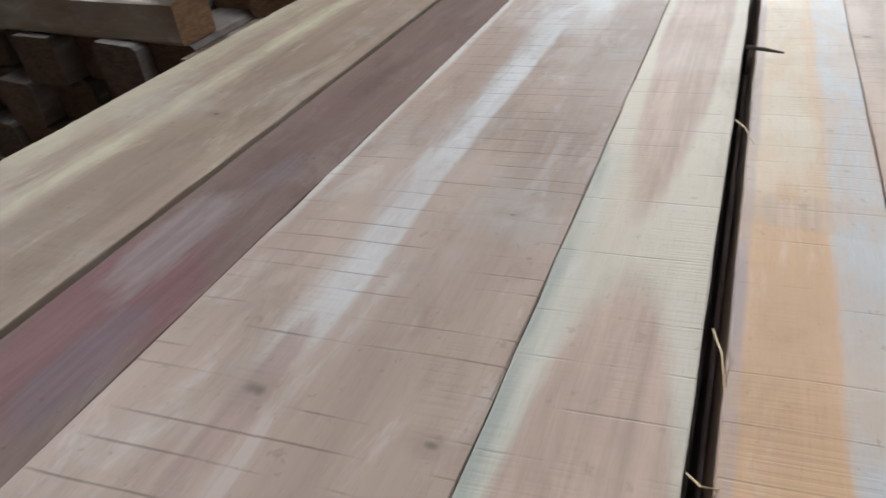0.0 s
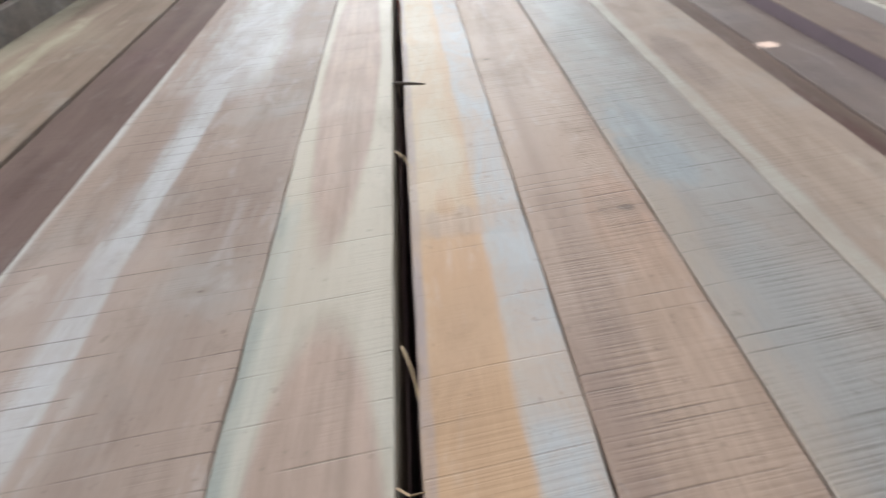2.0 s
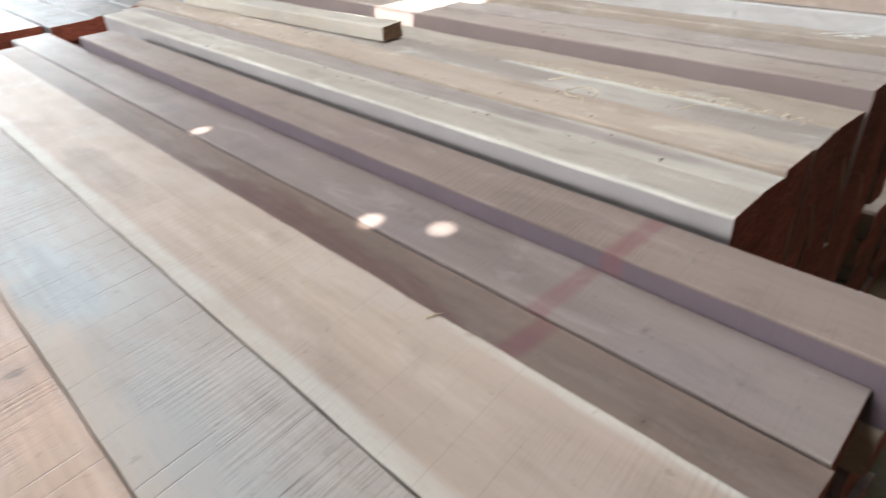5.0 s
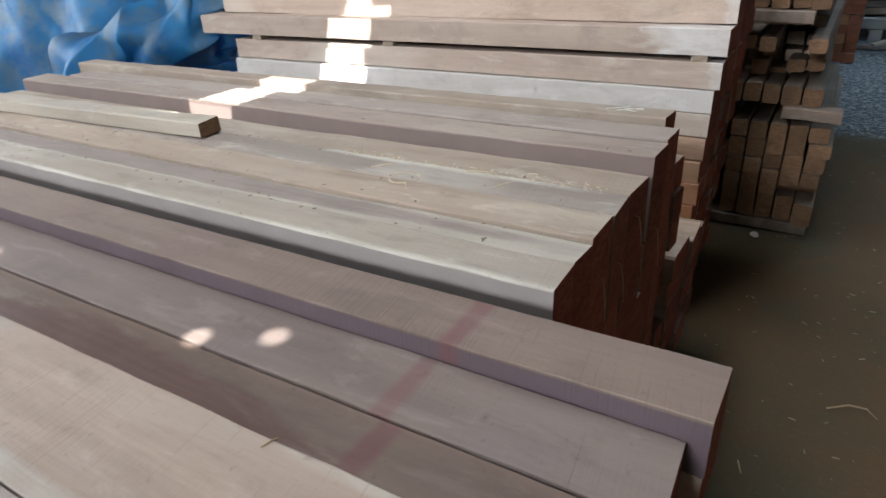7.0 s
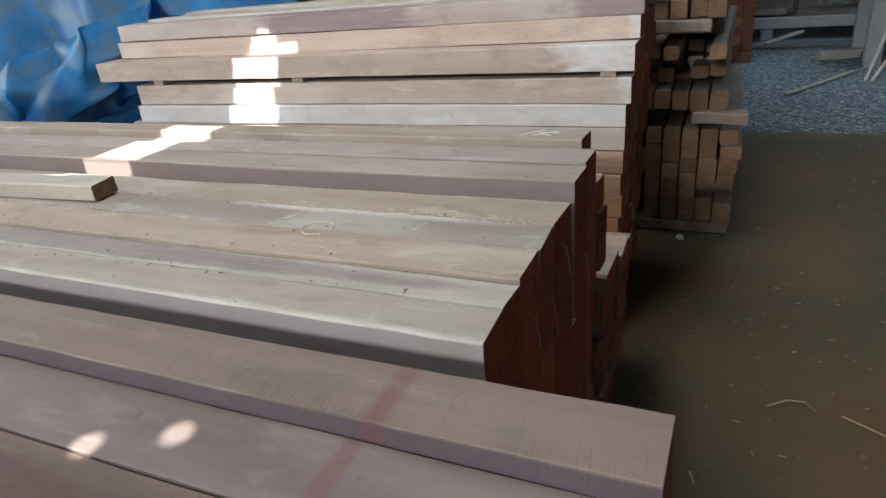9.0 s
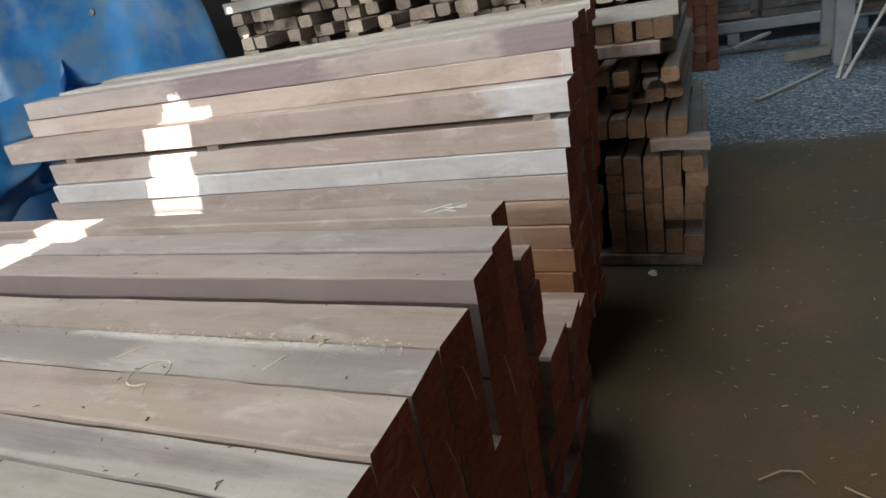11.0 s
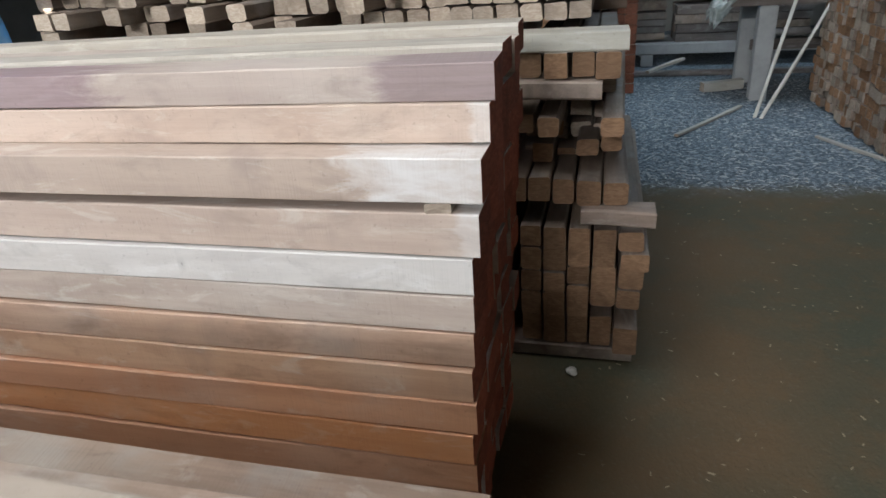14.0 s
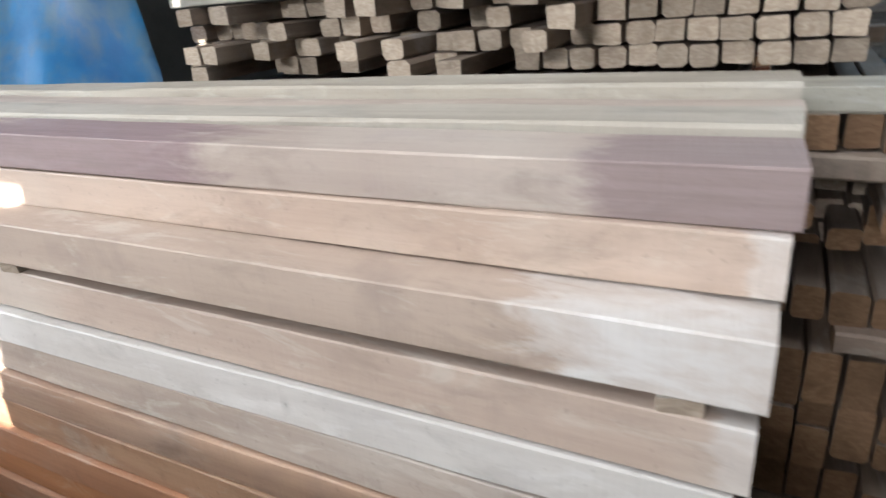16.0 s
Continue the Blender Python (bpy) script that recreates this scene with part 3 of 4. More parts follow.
F_WHITE = wood("white_sapwood_board", (0.58, 0.55, 0.51), (0.49, 0.45, 0.41), (0.62, 0.62, 0.62), saw=0.3, stain=(0.42, 0.39, 0.38), stained=0.7, wash=0.5, vary=0.03, knots=((-0.66, 0.0, 0.004, -0.04),))
F_TAN = wood("tan_faced_board", (0.50, 0.38, 0.29), (0.37, 0.26, 0.19), SAP, saw=0.35, stain=(0.34, 0.27, 0.24), stained=0.6, wash=0.5, vary=0.1)
# reddish brown wood, pushed to orange for light bounced off the sun patch
F_RED = wood("red_brown_bounce_board", (0.53, 0.24, 0.10), (0.39, 0.16, 0.06), SAP, saw=0.3, stain=(0.42, 0.30, 0.22), wash=0.2, vary=0.1, sat=0.84)
F_TIP = wood("pale_tipped_board", (0.46, 0.335, 0.25), (0.37, 0.26, 0.19), SAP, saw=0.4, stain=(0.32, 0.225, 0.18), stained=0.8, wash=0.55, vary=0.02, tip=0.34, sat=0.70)
# tan wood with the same bounced warmth put into its colour
F_WARM = wood("warm_brown_bounce_board", (0.56, 0.32, 0.17), (0.38, 0.19, 0.095), SAP, saw=0.35, stain=(0.30, 0.20, 0.15), stained=0.6, wash=0.35, vary=0.06, sat=0.68)
HROWS = [
    # top, bottom, front y, right end, length, material, label
    (1.258, 1.186, 2.268, 0.224, 2.47, F_PURPLE, "pale pinkish board with purple stains on its edge"),
    (1.183, 1.106, 2.255, 0.218, 2.50, F_PINK, "pale pinkish sawn board"),
    (1.103, 1.014, 2.168, 0.215, 2.56, F_TIP, "tan sawn board standing proud of the stack"),
    (0.992, 0.902, 2.164, 0.205, 2.34, F_PINK, "pale pinkish board under a wooden spacer"),
    (0.899, 0.820, 2.158, 0.193, 2.32, F_WHITE, "white sapwood board with a small knot"),
    (0.818, 0.735, 2.153, 0.191, 2.40, F_TAN, "tan board with pale wash"),
    (0.732, 0.650, 2.152, 0.185, 2.40, F_WARM, "tan sawn board in the stack with bounced orange light in its colour"),
    (0.648, 0.566, 2.140, 0.183, 2.40, F_WARM, "tan sawn board in the stack with bounced orange light in its colour"),
    (0.563, 0.482, 2.138, 0.187, 2.40, F_RED, "reddish brown sawn board with bounced orange light in its colour"),
    (0.479, 0.396, 2.134, 0.175, 2.40, F_RED, "reddish brown sawn board with bounced orange light in its colour"),
    (0.393, 0.312, 2.138, 0.180, 2.40, F_RED, "reddish brown sawn board with bounced orange light in its colour"),
    (0.309, 0.228, 2.140, 0.160, 2.40, F_RED, "reddish brown sawn board with bounced orange light in its colour"),
    (0.225, 0.144, 2.140, 0.160, 2.40, F_RED, "reddish brown sawn board with bounced orange light in its colour"),
    (0.141, 0.060, 2.140, 0.160, 2.40, F_RED, "reddish brown sawn board with bounced orange light in its colour"),
]
for i, (top, bot, yf, xe, ln, mat, label) in enumerate(HROWS):
    me = bar_mesh("board", ln, 0.142, top - bot, [mat, RED_END], cham=0.0025, seg=20, bow=0.0015, rough=0.001, seed=300 + i)
    bar("board", me, xe, yf, top, label, "board", HIGH, rz=0.25 * (-1) ** i)
    y = yf + 0.146
    for k in range(4):
        w = (0.13, 0.12, 0.135, 0.11)[(k + i) % 4]
        if y + w > 2.86:
            break
        m2 = (W_PALE if i == 0 else F_PINK, F_TAN)[k % 2]
        me = bar_mesh("board", ln - 0.05, w, top - bot, [m2, RED_END], cham=0.006, seg=10 if i == 0 else 4, rough=0.002, seed=340 + 9 * i + k)
        lift = (0.012, 0.004, 0.022, 0.0)[k] if i == 0 else 0.0
        bar("board", me, xe + rng.uniform(-0.012, 0.006), y, top + lift, "pale sawn board with dark red end grain", "board", HIGH)
        y += w + 0.004
bearers((0.0, -1.0, -1.9), 2.15, 2.85, 0.06, HIGH)
me = bar_mesh("spacer", 0.55, 0.052, 0.020, [W_PALE, PALE_END], axis="y", seg=3, bow=0.0, seed=8)
for x in (0.101, -1.2, -2.0):
    bar("spacer", me, x, 2.168, 1.0135, "small pale wooden spacer between two boards", "spacer", "spacers of the high stack")

# ---- the stack of square beams, ends towards the aisle ----
BEAMS = "square beams of the crossways stack"


def beam_meshes(w, h, n, seed, mats):
    return [bar_mesh("beam", 1.7, w * rng.uniform(0.94, 1.0), h * rng.uniform(0.92, 0.99), mats[k % len(mats)], axis="y", seg=3, cham=0.003 + 0.003 * (k % 3), rough=0.003, bow=0.0, seed=seed + k) for k in range(n)]


SMALL = beam_meshes(0.076, 0.062, 9, 500, [[W_BEAM, PALE_END]])
FILL = beam_meshes(0.158, 0.118, 3, 580, [[JW, JT]])


def joined(name, rows, label, category):
    """Many bars in one mesh: rows of (mesh, pose), for stacks too far off or too hidden to pick apart."""
    bm = bmesh.new()
    mats = list(dict.fromkeys(m for me, _ in rows for m in me.materials))
    for me, m in rows:
        k = len(bm.verts)
        f = len(bm.faces)
        bm.from_mesh(me)
        bm.verts.ensure_lookup_table()
        bm.faces.ensure_lookup_table()
        for v in bm.verts[k:]:
            v.co = m @ v.co
        for face in bm.faces[f:]:
            face.material_index = mats.index(me.materials[face.material_index])
    return tagged(new(name, mesh_of(name, bm, mats)), label, category, kind="stuff")


def beam(pool, x, y, z, label, rz=0.0):
    bar("square_timber", pool[rng.randrange(len(pool))], x, y, z, label, "timber", BEAMS, rz=rz)


PALE_L, TAN_L = "square beam with a pale grey-brown sawn end", "square brown beam with a tan sawn end"
# lower part at the aisle: x, top, width, height, how far the end stands back
for x, z, w, h, back in (
    (0.236, 1.143, 0.074, 0.076, 0.01), (0.322, 1.143, 0.068, 0.076, 0.03), (0.394, 1.143, 0.078, 0.078, 0.0), (0.152, 1.143, 0.075, 0.076, 0.04),
    (0.216, 0.946, 0.070, 0.062, 0.0), (0.413, 0.944, 0.078, 0.060, 0.0), (0.13, 0.946, 0.07, 0.062, 0.05), (0.216, 0.883, 0.070, 0.060, 0.24), (0.413, 0.882, 0.074, 0.058, 0.22),
    (0.332, 0.822, 0.08, 0.062, 0.20), (0.182, 0.822, 0.075, 0.064, 0.14), (0.415, 0.822, 0.075, 0.062, 0.26), (0.255, 0.760, 0.07, 0.03, 0.30),
    (0.264, 0.735, 0.073, 0.086, 0.015), (0.344, 0.735, 0.083, 0.088, 0.0), (0.431, 0.727, 0.082, 0.080, 0.01), (0.18, 0.735, 0.078, 0.086, 0.03), (0.10, 0.735, 0.074, 0.086, 0.03),
    (0.488, 0.556, 0.086, 0.070, 0.0), (0.403, 0.556, 0.080, 0.140, 0.01), (0.318, 0.553, 0.080, 0.150, 0.03), (0.232, 0.556, 0.080, 0.080, 0.02), (0.150, 0.556, 0.075, 0.075, 0.03),
    (0.500, 0.482, 0.093, 0.062, -0.02), (0.232, 0.472, 0.082, 0.088, 0.03), (0.150, 0.472, 0.077, 0.088, 0.03),
    (0.494, 0.415, 0.086, 0.080, 0.01), (0.401, 0.412, 0.088, 0.158, 0.02), (0.318, 0.400, 0.078, 0.070, 0.035), (0.232, 0.380, 0.080, 0.080, 0.02), (0.150, 0.380, 0.077, 0.080, 0.03),
    (0.489, 0.331, 0.083, 0.070, 0.0), (0.318, 0.328, 0.078, 0.130, 0.03), (0.232, 0.297, 0.080, 0.100, 0.03), (0.150, 0.297, 0.077, 0.100, 0.03),
    (0.484, 0.176, 0.088, 0.108, 0.0), (0.400, 0.192, 0.080, 0.125, 0.05), (0.318, 0.192, 0.078, 0.125, 0.06), (0.232, 0.192, 0.080, 0.125, 0.05), (0.150, 0.192, 0.077, 0.125, 0.06), (0.30, 0.252, 0.27, 0.056, 0.14),
):
    me = bar_mesh("beam", 1.65, w - 0.003, h, [W_BEAM, TAN_END], axis="y", seg=3, cham=rng.uniform(0.004, 0.010), rough=0.002, bow=0.0, seed=rng.randrange(9999))
    bar("square_timber", me, x, 3.11 + back, z, TAN_L, "timber", BEAMS, rz=rng.uniform(-0.7, 0.7))
W_GREEN = wood("greenish_grey_plank", (0.42, 0.40, 0.32), (0.32, 0.30, 0.24), GREY, saw=0.2, wash=0.4, vary=0.02)
for x, y, z, ln, m in ((0.60, 3.07, 0.645, 0.24, W_TAN), (0.415, 3.09, 1.064, 0.6, W_BEAM), (0.56, 3.16, 0.060, 2.4, W_BEAM), (0.56, 4.4, 0.060, 2.4, W_BEAM),
                       (0.50, 4.3, 0.600, 2.4, W_TAN), (0.45, 4.3, 1.045, 2.4, W_TAN), (0.50, 4.4, 1.205, 2.4, W_TAN)):
    me = bar_mesh("cross_bar", ln, 0.11, 0.055, [m, TAN_END], seg=6, cham=0.006, seed=int(x * 100 + z * 1000))
    bar("cross_bar", me, x, y, z, "rough plank laid across between the layers of beams", "plank", BEAMS)
me = bar_mesh("cross_plank", 2.4, 0.14, 0.058, [W_GREEN, PALE_END], seg=12, cham=0.004, seed=77)
bar("cross_plank", me, 0.488, 3.13, 1.206, "pale greenish-grey plank laid across the beams", "plank", BEAMS)
for z in (1.0, 0.918, 0.836, 0.754):
    for x in (0.13, 0.215, 0.30, 0.385):
        beam(SMALL, x, 3.50 + rng.uniform(-0.03, 0.03), z, TAN_L)
# the part behind the high stack
joined("stacked_timbers", [(FILL[rng.randrange(3)], pose(-1.92 + 0.166 * c, 3.16, 0.185 + 0.12 * r)) for r in range(9) for c in range(12)], "brown square timbers stacked behind the boards", "timbers")
# upper layers
z = 1.268
for r in range(9):
    if r == 4:
        z += 0.064
        me = bar_mesh("cross_plank", 1.75, 0.16, 0.058, [W_GREEN, PALE_END], seg=12, cham=0.004, seed=78)
        bar("cross_plank", me, -0.12, 3.33, z - 0.064, "pale greenish-grey plank laid across the beams", "plank", BEAMS)
        me = bar_mesh("cross_plank", 2.2, 0.16, 0.058, [W_GREEN, PALE_END], seg=6, cham=0.004, seed=79)
        bar("cross_plank", me, 0.3, 4.5, z - 0.064, "pale greenish-grey plank laid across the beams", "plank", BEAMS)
    x = -1.90 + rng.uniform(0, 0.03)
    while x < 0.33:
        first = x < -1.86
        gone = not first and rng.random() < (0.13 if x < -0.35 else 0.04)
        if not gone:
            out = rng.choice((0, 0.02, -0.05, -0.2, 0.06, -0.12)) if x < -0.35 else rng.uniform(-0.01, 0.03)
            beam(SMALL, x, 3.42 + (0.01 if first else out), z + rng.uniform(-0.002, 0.002), PALE_L, rz=rng.uniform(-2.5, 2.5) if x < -0.35 else rng.uniform(-0.7, 0.7))
        x += 0.081 + rng.uniform(0, 0.006)
    z += 0.064

# ---- blue tarpaulin ----
def tarp_material():
    n = Nodes("blue_tarpaulin")
    co = n.coords()
    f, g = n.noise(co, 2.2, 5.0, 0.6), n.noise(co, 26.0, 3.0)
    col = n.mix(n.step(f, 0.3, 0.7), (0.012, 0.15, 0.42), (0.04, 0.30, 0.62))
    col = n.mix(n.step(n.noise(co, 5.0, 4.0), 0.40, 0.66, 0.0, 0.75), col, (0.17, 0.28, 0.37))
    n.bump(n.math("MULTIPLY_ADD", g, 0.2, n.noise(co, 5.0, 4.0, 0.55, 1.0)), 0.35, 0.012)
    return n.end(col, n.math("MULTIPLY_ADD", g, 0.2, 0.45), 0.0, 0.35)


TARP = tarp_material()


def tarp_sheet(name, fn, nu, nv, label):
    bm = bmesh.new()
    vs = [[bm.verts.new(fn(i / nu, j / nv)) for j in range(nv + 1)] for i in range(nu + 1)]
    for i in range(nu):
        for j in range(nv):
            f = bm.faces.new((vs[i][j], vs[i + 1][j], vs[i + 1][j + 1], vs[i][j + 1]))
            f.smooth = True
    bmesh.ops.solidify(bm, geom=bm.faces[:], thickness=0.003)
    ob = new(name, mesh_of(name, bm, [TARP]))
    return tagged(ob, label, "tarpaulin")


def ridge(t):
    """A fold: sharp crest, broad flanks, from 0 to 1."""
    return math.sqrt((2 * (t - math.floor(t)) - 1) ** 2 + 0.004)


def hang(u, v):
    z = 2.6 * (1 - v)
    x = (-1.62 - 0.17 * z if z > 1.15 else max(-2.40, -1.80 - 2.2 * (1.15 - z))) - 4.2 * u
    y = 3.30 - 0.5 * u - 0.75 * v**2 - 0.35 * max(0, v - 0.55)
    s = Vector((x * 1.3, z * 0.55, 0.0))
    fold = 0.20 * ridge(0.55 * x + 0.75 * z + 0.2) + 0.13 * ridge(1.1 * x - 0.35 * z + 0.45) + 0.06 * ridge(2.3 * x + 1.4 * z)
    fold += 0.10 * noise.noise(s * 1.3) + 0.012 * noise.noise(s * 6)
    return (x, y + fold * (0.5 + 0.5 * v) - 0.12, max(z + 0.02 * noise.noise(s * 4), 0.0))


def bunch(u, v):
    a = v * 5.2
    r = 0.13 + 0.10 * u + 0.05 * noise.noise(Vector((u * 6, v * 9, 1)))
    x = -2.36 - 1.5 * u + 0.12 * noise.noise(Vector((u * 9, v * 7, 5)))
    y = 2.60 - 0.35 * u + r * math.cos(a) * 1.3 + 0.10 * ridge(u * 3 + v * 2)
    z = 1.13 - 0.62 * u + r * math.sin(a) * 1.4 + 0.09 * ridge(u * 2 - v * 3)
    return (x, y, z)


tarp_sheet("tarpaulin", hang, 90, 70, "blue plastic tarpaulin hanging in folds beside the beams")
tarp_sheet("tarpaulin", bunch, 60, 44, "bunched-up blue tarpaulin slumped behind the boards")

# ---- the back of the shed ----
me = [bar_mesh("beam", 1.6, 0.118, 0.093, [JW, e], axis="y", seg=2, cham=0.006, bow=0.0, rough=0.003, seed=610 + k) for k, e in enumerate((JR, JT, JR))]
joined("stacked_timbers", [(me[rng.randrange(3)], pose(-0.42 + 0.122 * c, 8.0 + rng.uniform(-0.03, 0.03), 0.098 + 0.097 * r)) for r in range(18) for c in range(9)], "reddish brown timbers in a tall square stack", "timbers")
me = [bar_mesh("beam", 1.5, 0.098, 0.075, [JW, e], axis="x", seg=2, cham=0.008, bow=0.0, rough=0.003, seed=630 + k) for k, e in enumerate((JP, JT, JT, JP))]
joined("stacked_timbers", [(me[rng.randrange(4)], pose(3.75 + rng.uniform(-0.035, 0.02), 5.75 + 0.101 * c, 0.08 + 0.078 * r, 0, 0, rng.uniform(-0.4, 0.4))) for r in range(18) for c in range(19)], "tan timbers in a high stack beside the aisle", "timbers")

CONC = plain("grey_concrete", (0.36, 0.37, 0.37), (0.24, 0.25, 0.25), 5.0, 0.8)
DARKWOOD = wood("dark_old_timber", (0.17, 0.13, 0.11), (0.09, 0.07, 0.06), GREY, saw=0.2, wash=0.2)
bench = tagged(new("work_bench"), "old bench on grey posts with plastic sheeting on top", "bench")
bench.matrix_world = pose(2.2, 8.0, 0)
bm = bmesh.new()
box(bm, -0.75, -0.45, 0.84, 1.6, 0.6, 0.90, 0.006)
part("bench_top", bm, DARKWOOD, bench)
for x, y in ((-0.42, -0.36), (1.3, -0.36), (-0.42, 0.5), (1.3, 0.5)):
    bm = bmesh.new()
    box(bm, x - 0.075, y - 0.075, 0, x + 0.075, y + 0.075, 0.84, 0.012)
    part("leg", bm, CONC, bench, "square grey concrete leg")
bm = bmesh.new()
box(bm, -0.4, 0.3, 0.35, 1.3, 0.36, 0.45, 0.005)
part("rail", bm, DARKWOOD, bench)


def plastic_material():
    n = Nodes("clear_plastic_sheet")
    co = n.coords()
    f = n.noise(co, 9.0, 5.0, 0.6, 1.0)
    n.bump(f, 0.8, 0.03)
    return n.end(n.mix(n.step(f, 0.4, 0.65), (0.42, 0.46, 0.44), (0.78, 0.80, 0.78)), 0.22, 0.0, 0.7)


def sheet(u, v):
    x, y = 1.36 + 1.9 * u, 7.5 + 0.8 * v
    lump = 0.11 + 0.16 * noise.noise(Vector((x * 2.5, y * 3, 1))) + 0.05 * noise.noise(Vector((x * 9, y * 9, 2)))
    drop = 0.30 * max(0, 0.16 - u) / 0.16 * (0.4 + 0.6 * abs(math.sin(v * 9)))
    return (x - 0.12 * max(0, 0.16 - u), y, 0.915 + max(0.0, lump) * (0.3 + min(1, u * 4)) - drop)


TARP, keep_blue = plastic_material(), TARP
tarp_sheet("plastic_sheet", sheet, 40, 20, "crumpled clear plastic sheet draped over the bench")["category"] = "plastic sheet"
TARP = keep_blue
W_STICK = wood("pale_stick_timber", (0.50, 0.47, 0.40), (0.38, 0.35, 0.29), SAP, saw=0.1, wash=0.3, vary=0.05)


def stick(p, q, w, label):
    p, q = Vector(p), Vector(q)
    me = bar_mesh("stick", (q - p).length, w, w * 0.6, [W_STICK, PALE_END], seg=5, cham=0.002, bow=0.004, seed=int(p.x * 1000))
    ob = new("stick", me)
    d = (q - p).normalized()
    ob.matrix_world = Matrix.Translation(q) @ d.to_track_quat("X", "Z").to_matrix().to_4x4()
    return tagged(ob, label, "stick")


stick((1.66, 6.93, 0.0), (2.06, 7.55, 1.25), 0.028, "pale thin stick leaning against the bench")
stick((1.70, 6.90, 0.0), (2.30, 7.55, 0.92), 0.028, "pale thin stick leaning against the bench")
stick((0.98, 6.30, 0.025), (1.60, 7.28, 0.025), 0.035, "pale thin stick lying on the shavings")
stick((1.95, 6.30, 0.02), (2.28, 5.55, 0.02), 0.03, "pale thin stick lying on the shavings")
stick((0.85, 8.55, 0.12), (1.25, 8.95, 0.2), 0.05, "short pale offcut of board")

kerb = bmesh.new()
box(kerb, 0.7, 8.9, 0.0, 4.9, 9.02, 0.05, 0.008)
structure("trim", kerb, DARKWOOD, "dark timber sill on the ground", "sill")
BACK = "dark timber bundles at the back"
for i, (x0, x1, y, z0, z1) in enumerate(((0.55, 1.10, 9.7, 0.30, 0.62), (1.16, 1.95, 9.6, 0.27, 0.70), (2.0, 2.7, 9.7, 0.30, 0.66), (0.5, 1.1, 9.75, 0.64, 1.1), (1.2, 1.9, 9.75, 0.73, 1.15), (2.0, 2.9, 9.7, 0.68, 1.1))):
    rack = tagged(new("timber_bundle"), "bundle of old dark timber on low bearers", "bundle", BACK)
    rack.matrix_world = pose(x0, y, z0)
    for r in range(4):
        for c in range(3):
            bm = bmesh.new()
            h = (z1 - z0) / 4
            box(bm, rng.uniform(0, 0.04), c * 0.2, r * h, x1 - x0 - rng.uniform(0, 0.04), c * 0.2 + 0.19, r * h + h * 0.94, 0.006)
            part("plank", bm, DARKWOOD if (r + c + i) % 3 else W_BEAM, rack)
for z in (0.14, ):
    for y in (9.55, 10.3):
        me = bar_mesh("bearer", 4.2, 0.12, 0.13, [CONC, CONC], seg=6, cham=0.01, seed=int(y * 10))
        bar("concrete_bearer", me, 4.8, y, 0.27, "grey concrete beam carrying the timber bundles", "timber", BACK)
        for x in (0.8, 2.2, 3.6):
            bm = bmesh.new()
            box(bm, x, y, 0, x + 0.14, y + 0.12, 0.139, 0.01)
            tagged(new("concrete_block", mesh_of("concrete_block", bm, [CONC])), "grey concrete block under the beam", "block", BACK)
me = bar_mesh("offcut", 0.42, 0.10, 0.09, [W_GREEN, PALE_END], seg=3, seed=88)
bar("offcut", me, 1.75, 8.1, 0.095, "greenish offcut of beam lying by the post", "offcut", "", rz=20)

# ---- low stack seen past the planks ----
SIDE = "beams of the low stack by the planks"
DARK_END = end_grain("dark_end_grain", (0.115, 0.07, 0.05), (0.06, 0.036, 0.028))
side = [bar_mesh("beam", 2.6, 0.15, 0.14, [m, e], seg=4, cham=0.01, rough=0.004, seed=700 + k) for k, (m, e) in enumerate(((DARKWOOD, DARK_END), (W_BEAM, TAN_END), (DARKWOOD, DARK_END)))]
for r in range(8):
    for c in range(11):
        k = 1 if (r, c) in ((6, 10), (6, 9), (7, 10), (5, 10), (7, 9), (4, 10)) else rng.choice((0, 2))
        bar("dark_timber", side[k], -0.62 + rng.uniform(-0.12, 0.04) - (0.24 if r > 5 and c > 3 else 0), -3.28 + 0.158 * c, 0.145 + 0.144 * r, "dark brown square timber with a rough end", "timber", SIDE)
me = bar_mesh("beam", 0.78, 0.12, 0.105, [W_BEAM, TAN_END], axis="y", seg=4, cham=0.008, bow=0.0, seed=721)
bar("square_timber", me, -0.77, -2.50, 0.972, "pale grey square timber laid across the dark ones", "timber", SIDE)
me = bar_mesh("board", 2.5, 0.26, 0.09, [W_PALE, PALE_END], seg=8, cham=0.008, seed=720)
bar("board", me, -0.30, -2.15, 1.245, "pale grey board lying on the dark timbers", "board", SIDE, rz=-14)

# ---- nail, splinters, shavings, chips ----
METAL = plain("rusty_iron", (0.10, 0.085, 0.075), (0.05, 0.035, 0.03), 60.0, 0.5, metal=0.6)


def tube(name, pts, r, mat, label, category, sides=6):
    bm = bmesh.new()
    rings = []
    pts = [Vector(p) for p in pts]
    for i, p in enumerate(pts):
        d = (pts[min(i + 1, len(pts) - 1)] - pts[max(i - 1, 0)]).normalized()
        a = d.orthogonal().normalized()
        b = d.cross(a)
        rr = r * (0.5 if i == len(pts) - 1 else 1.0)
        rings.append([bm.verts.new(p + rr * (math.cos(k * math.tau / sides) * a + math.sin(k * math.tau / sides) * b)) for k in range(sides)])
    for a, b in zip(rings, rings[1:]):
        for k in range(sides):
            bm.faces.new((a[k], a[(k + 1) % sides], b[(k + 1) % sides], b[k]))
    bm.faces.new(rings[0])
    bm.faces.new(rings[-1])
    bmesh.ops.recalc_face_normals(bm, faces=bm.faces[:])
    return tagged(new(name, mesh_of(name, bm, [mat])), label, category)


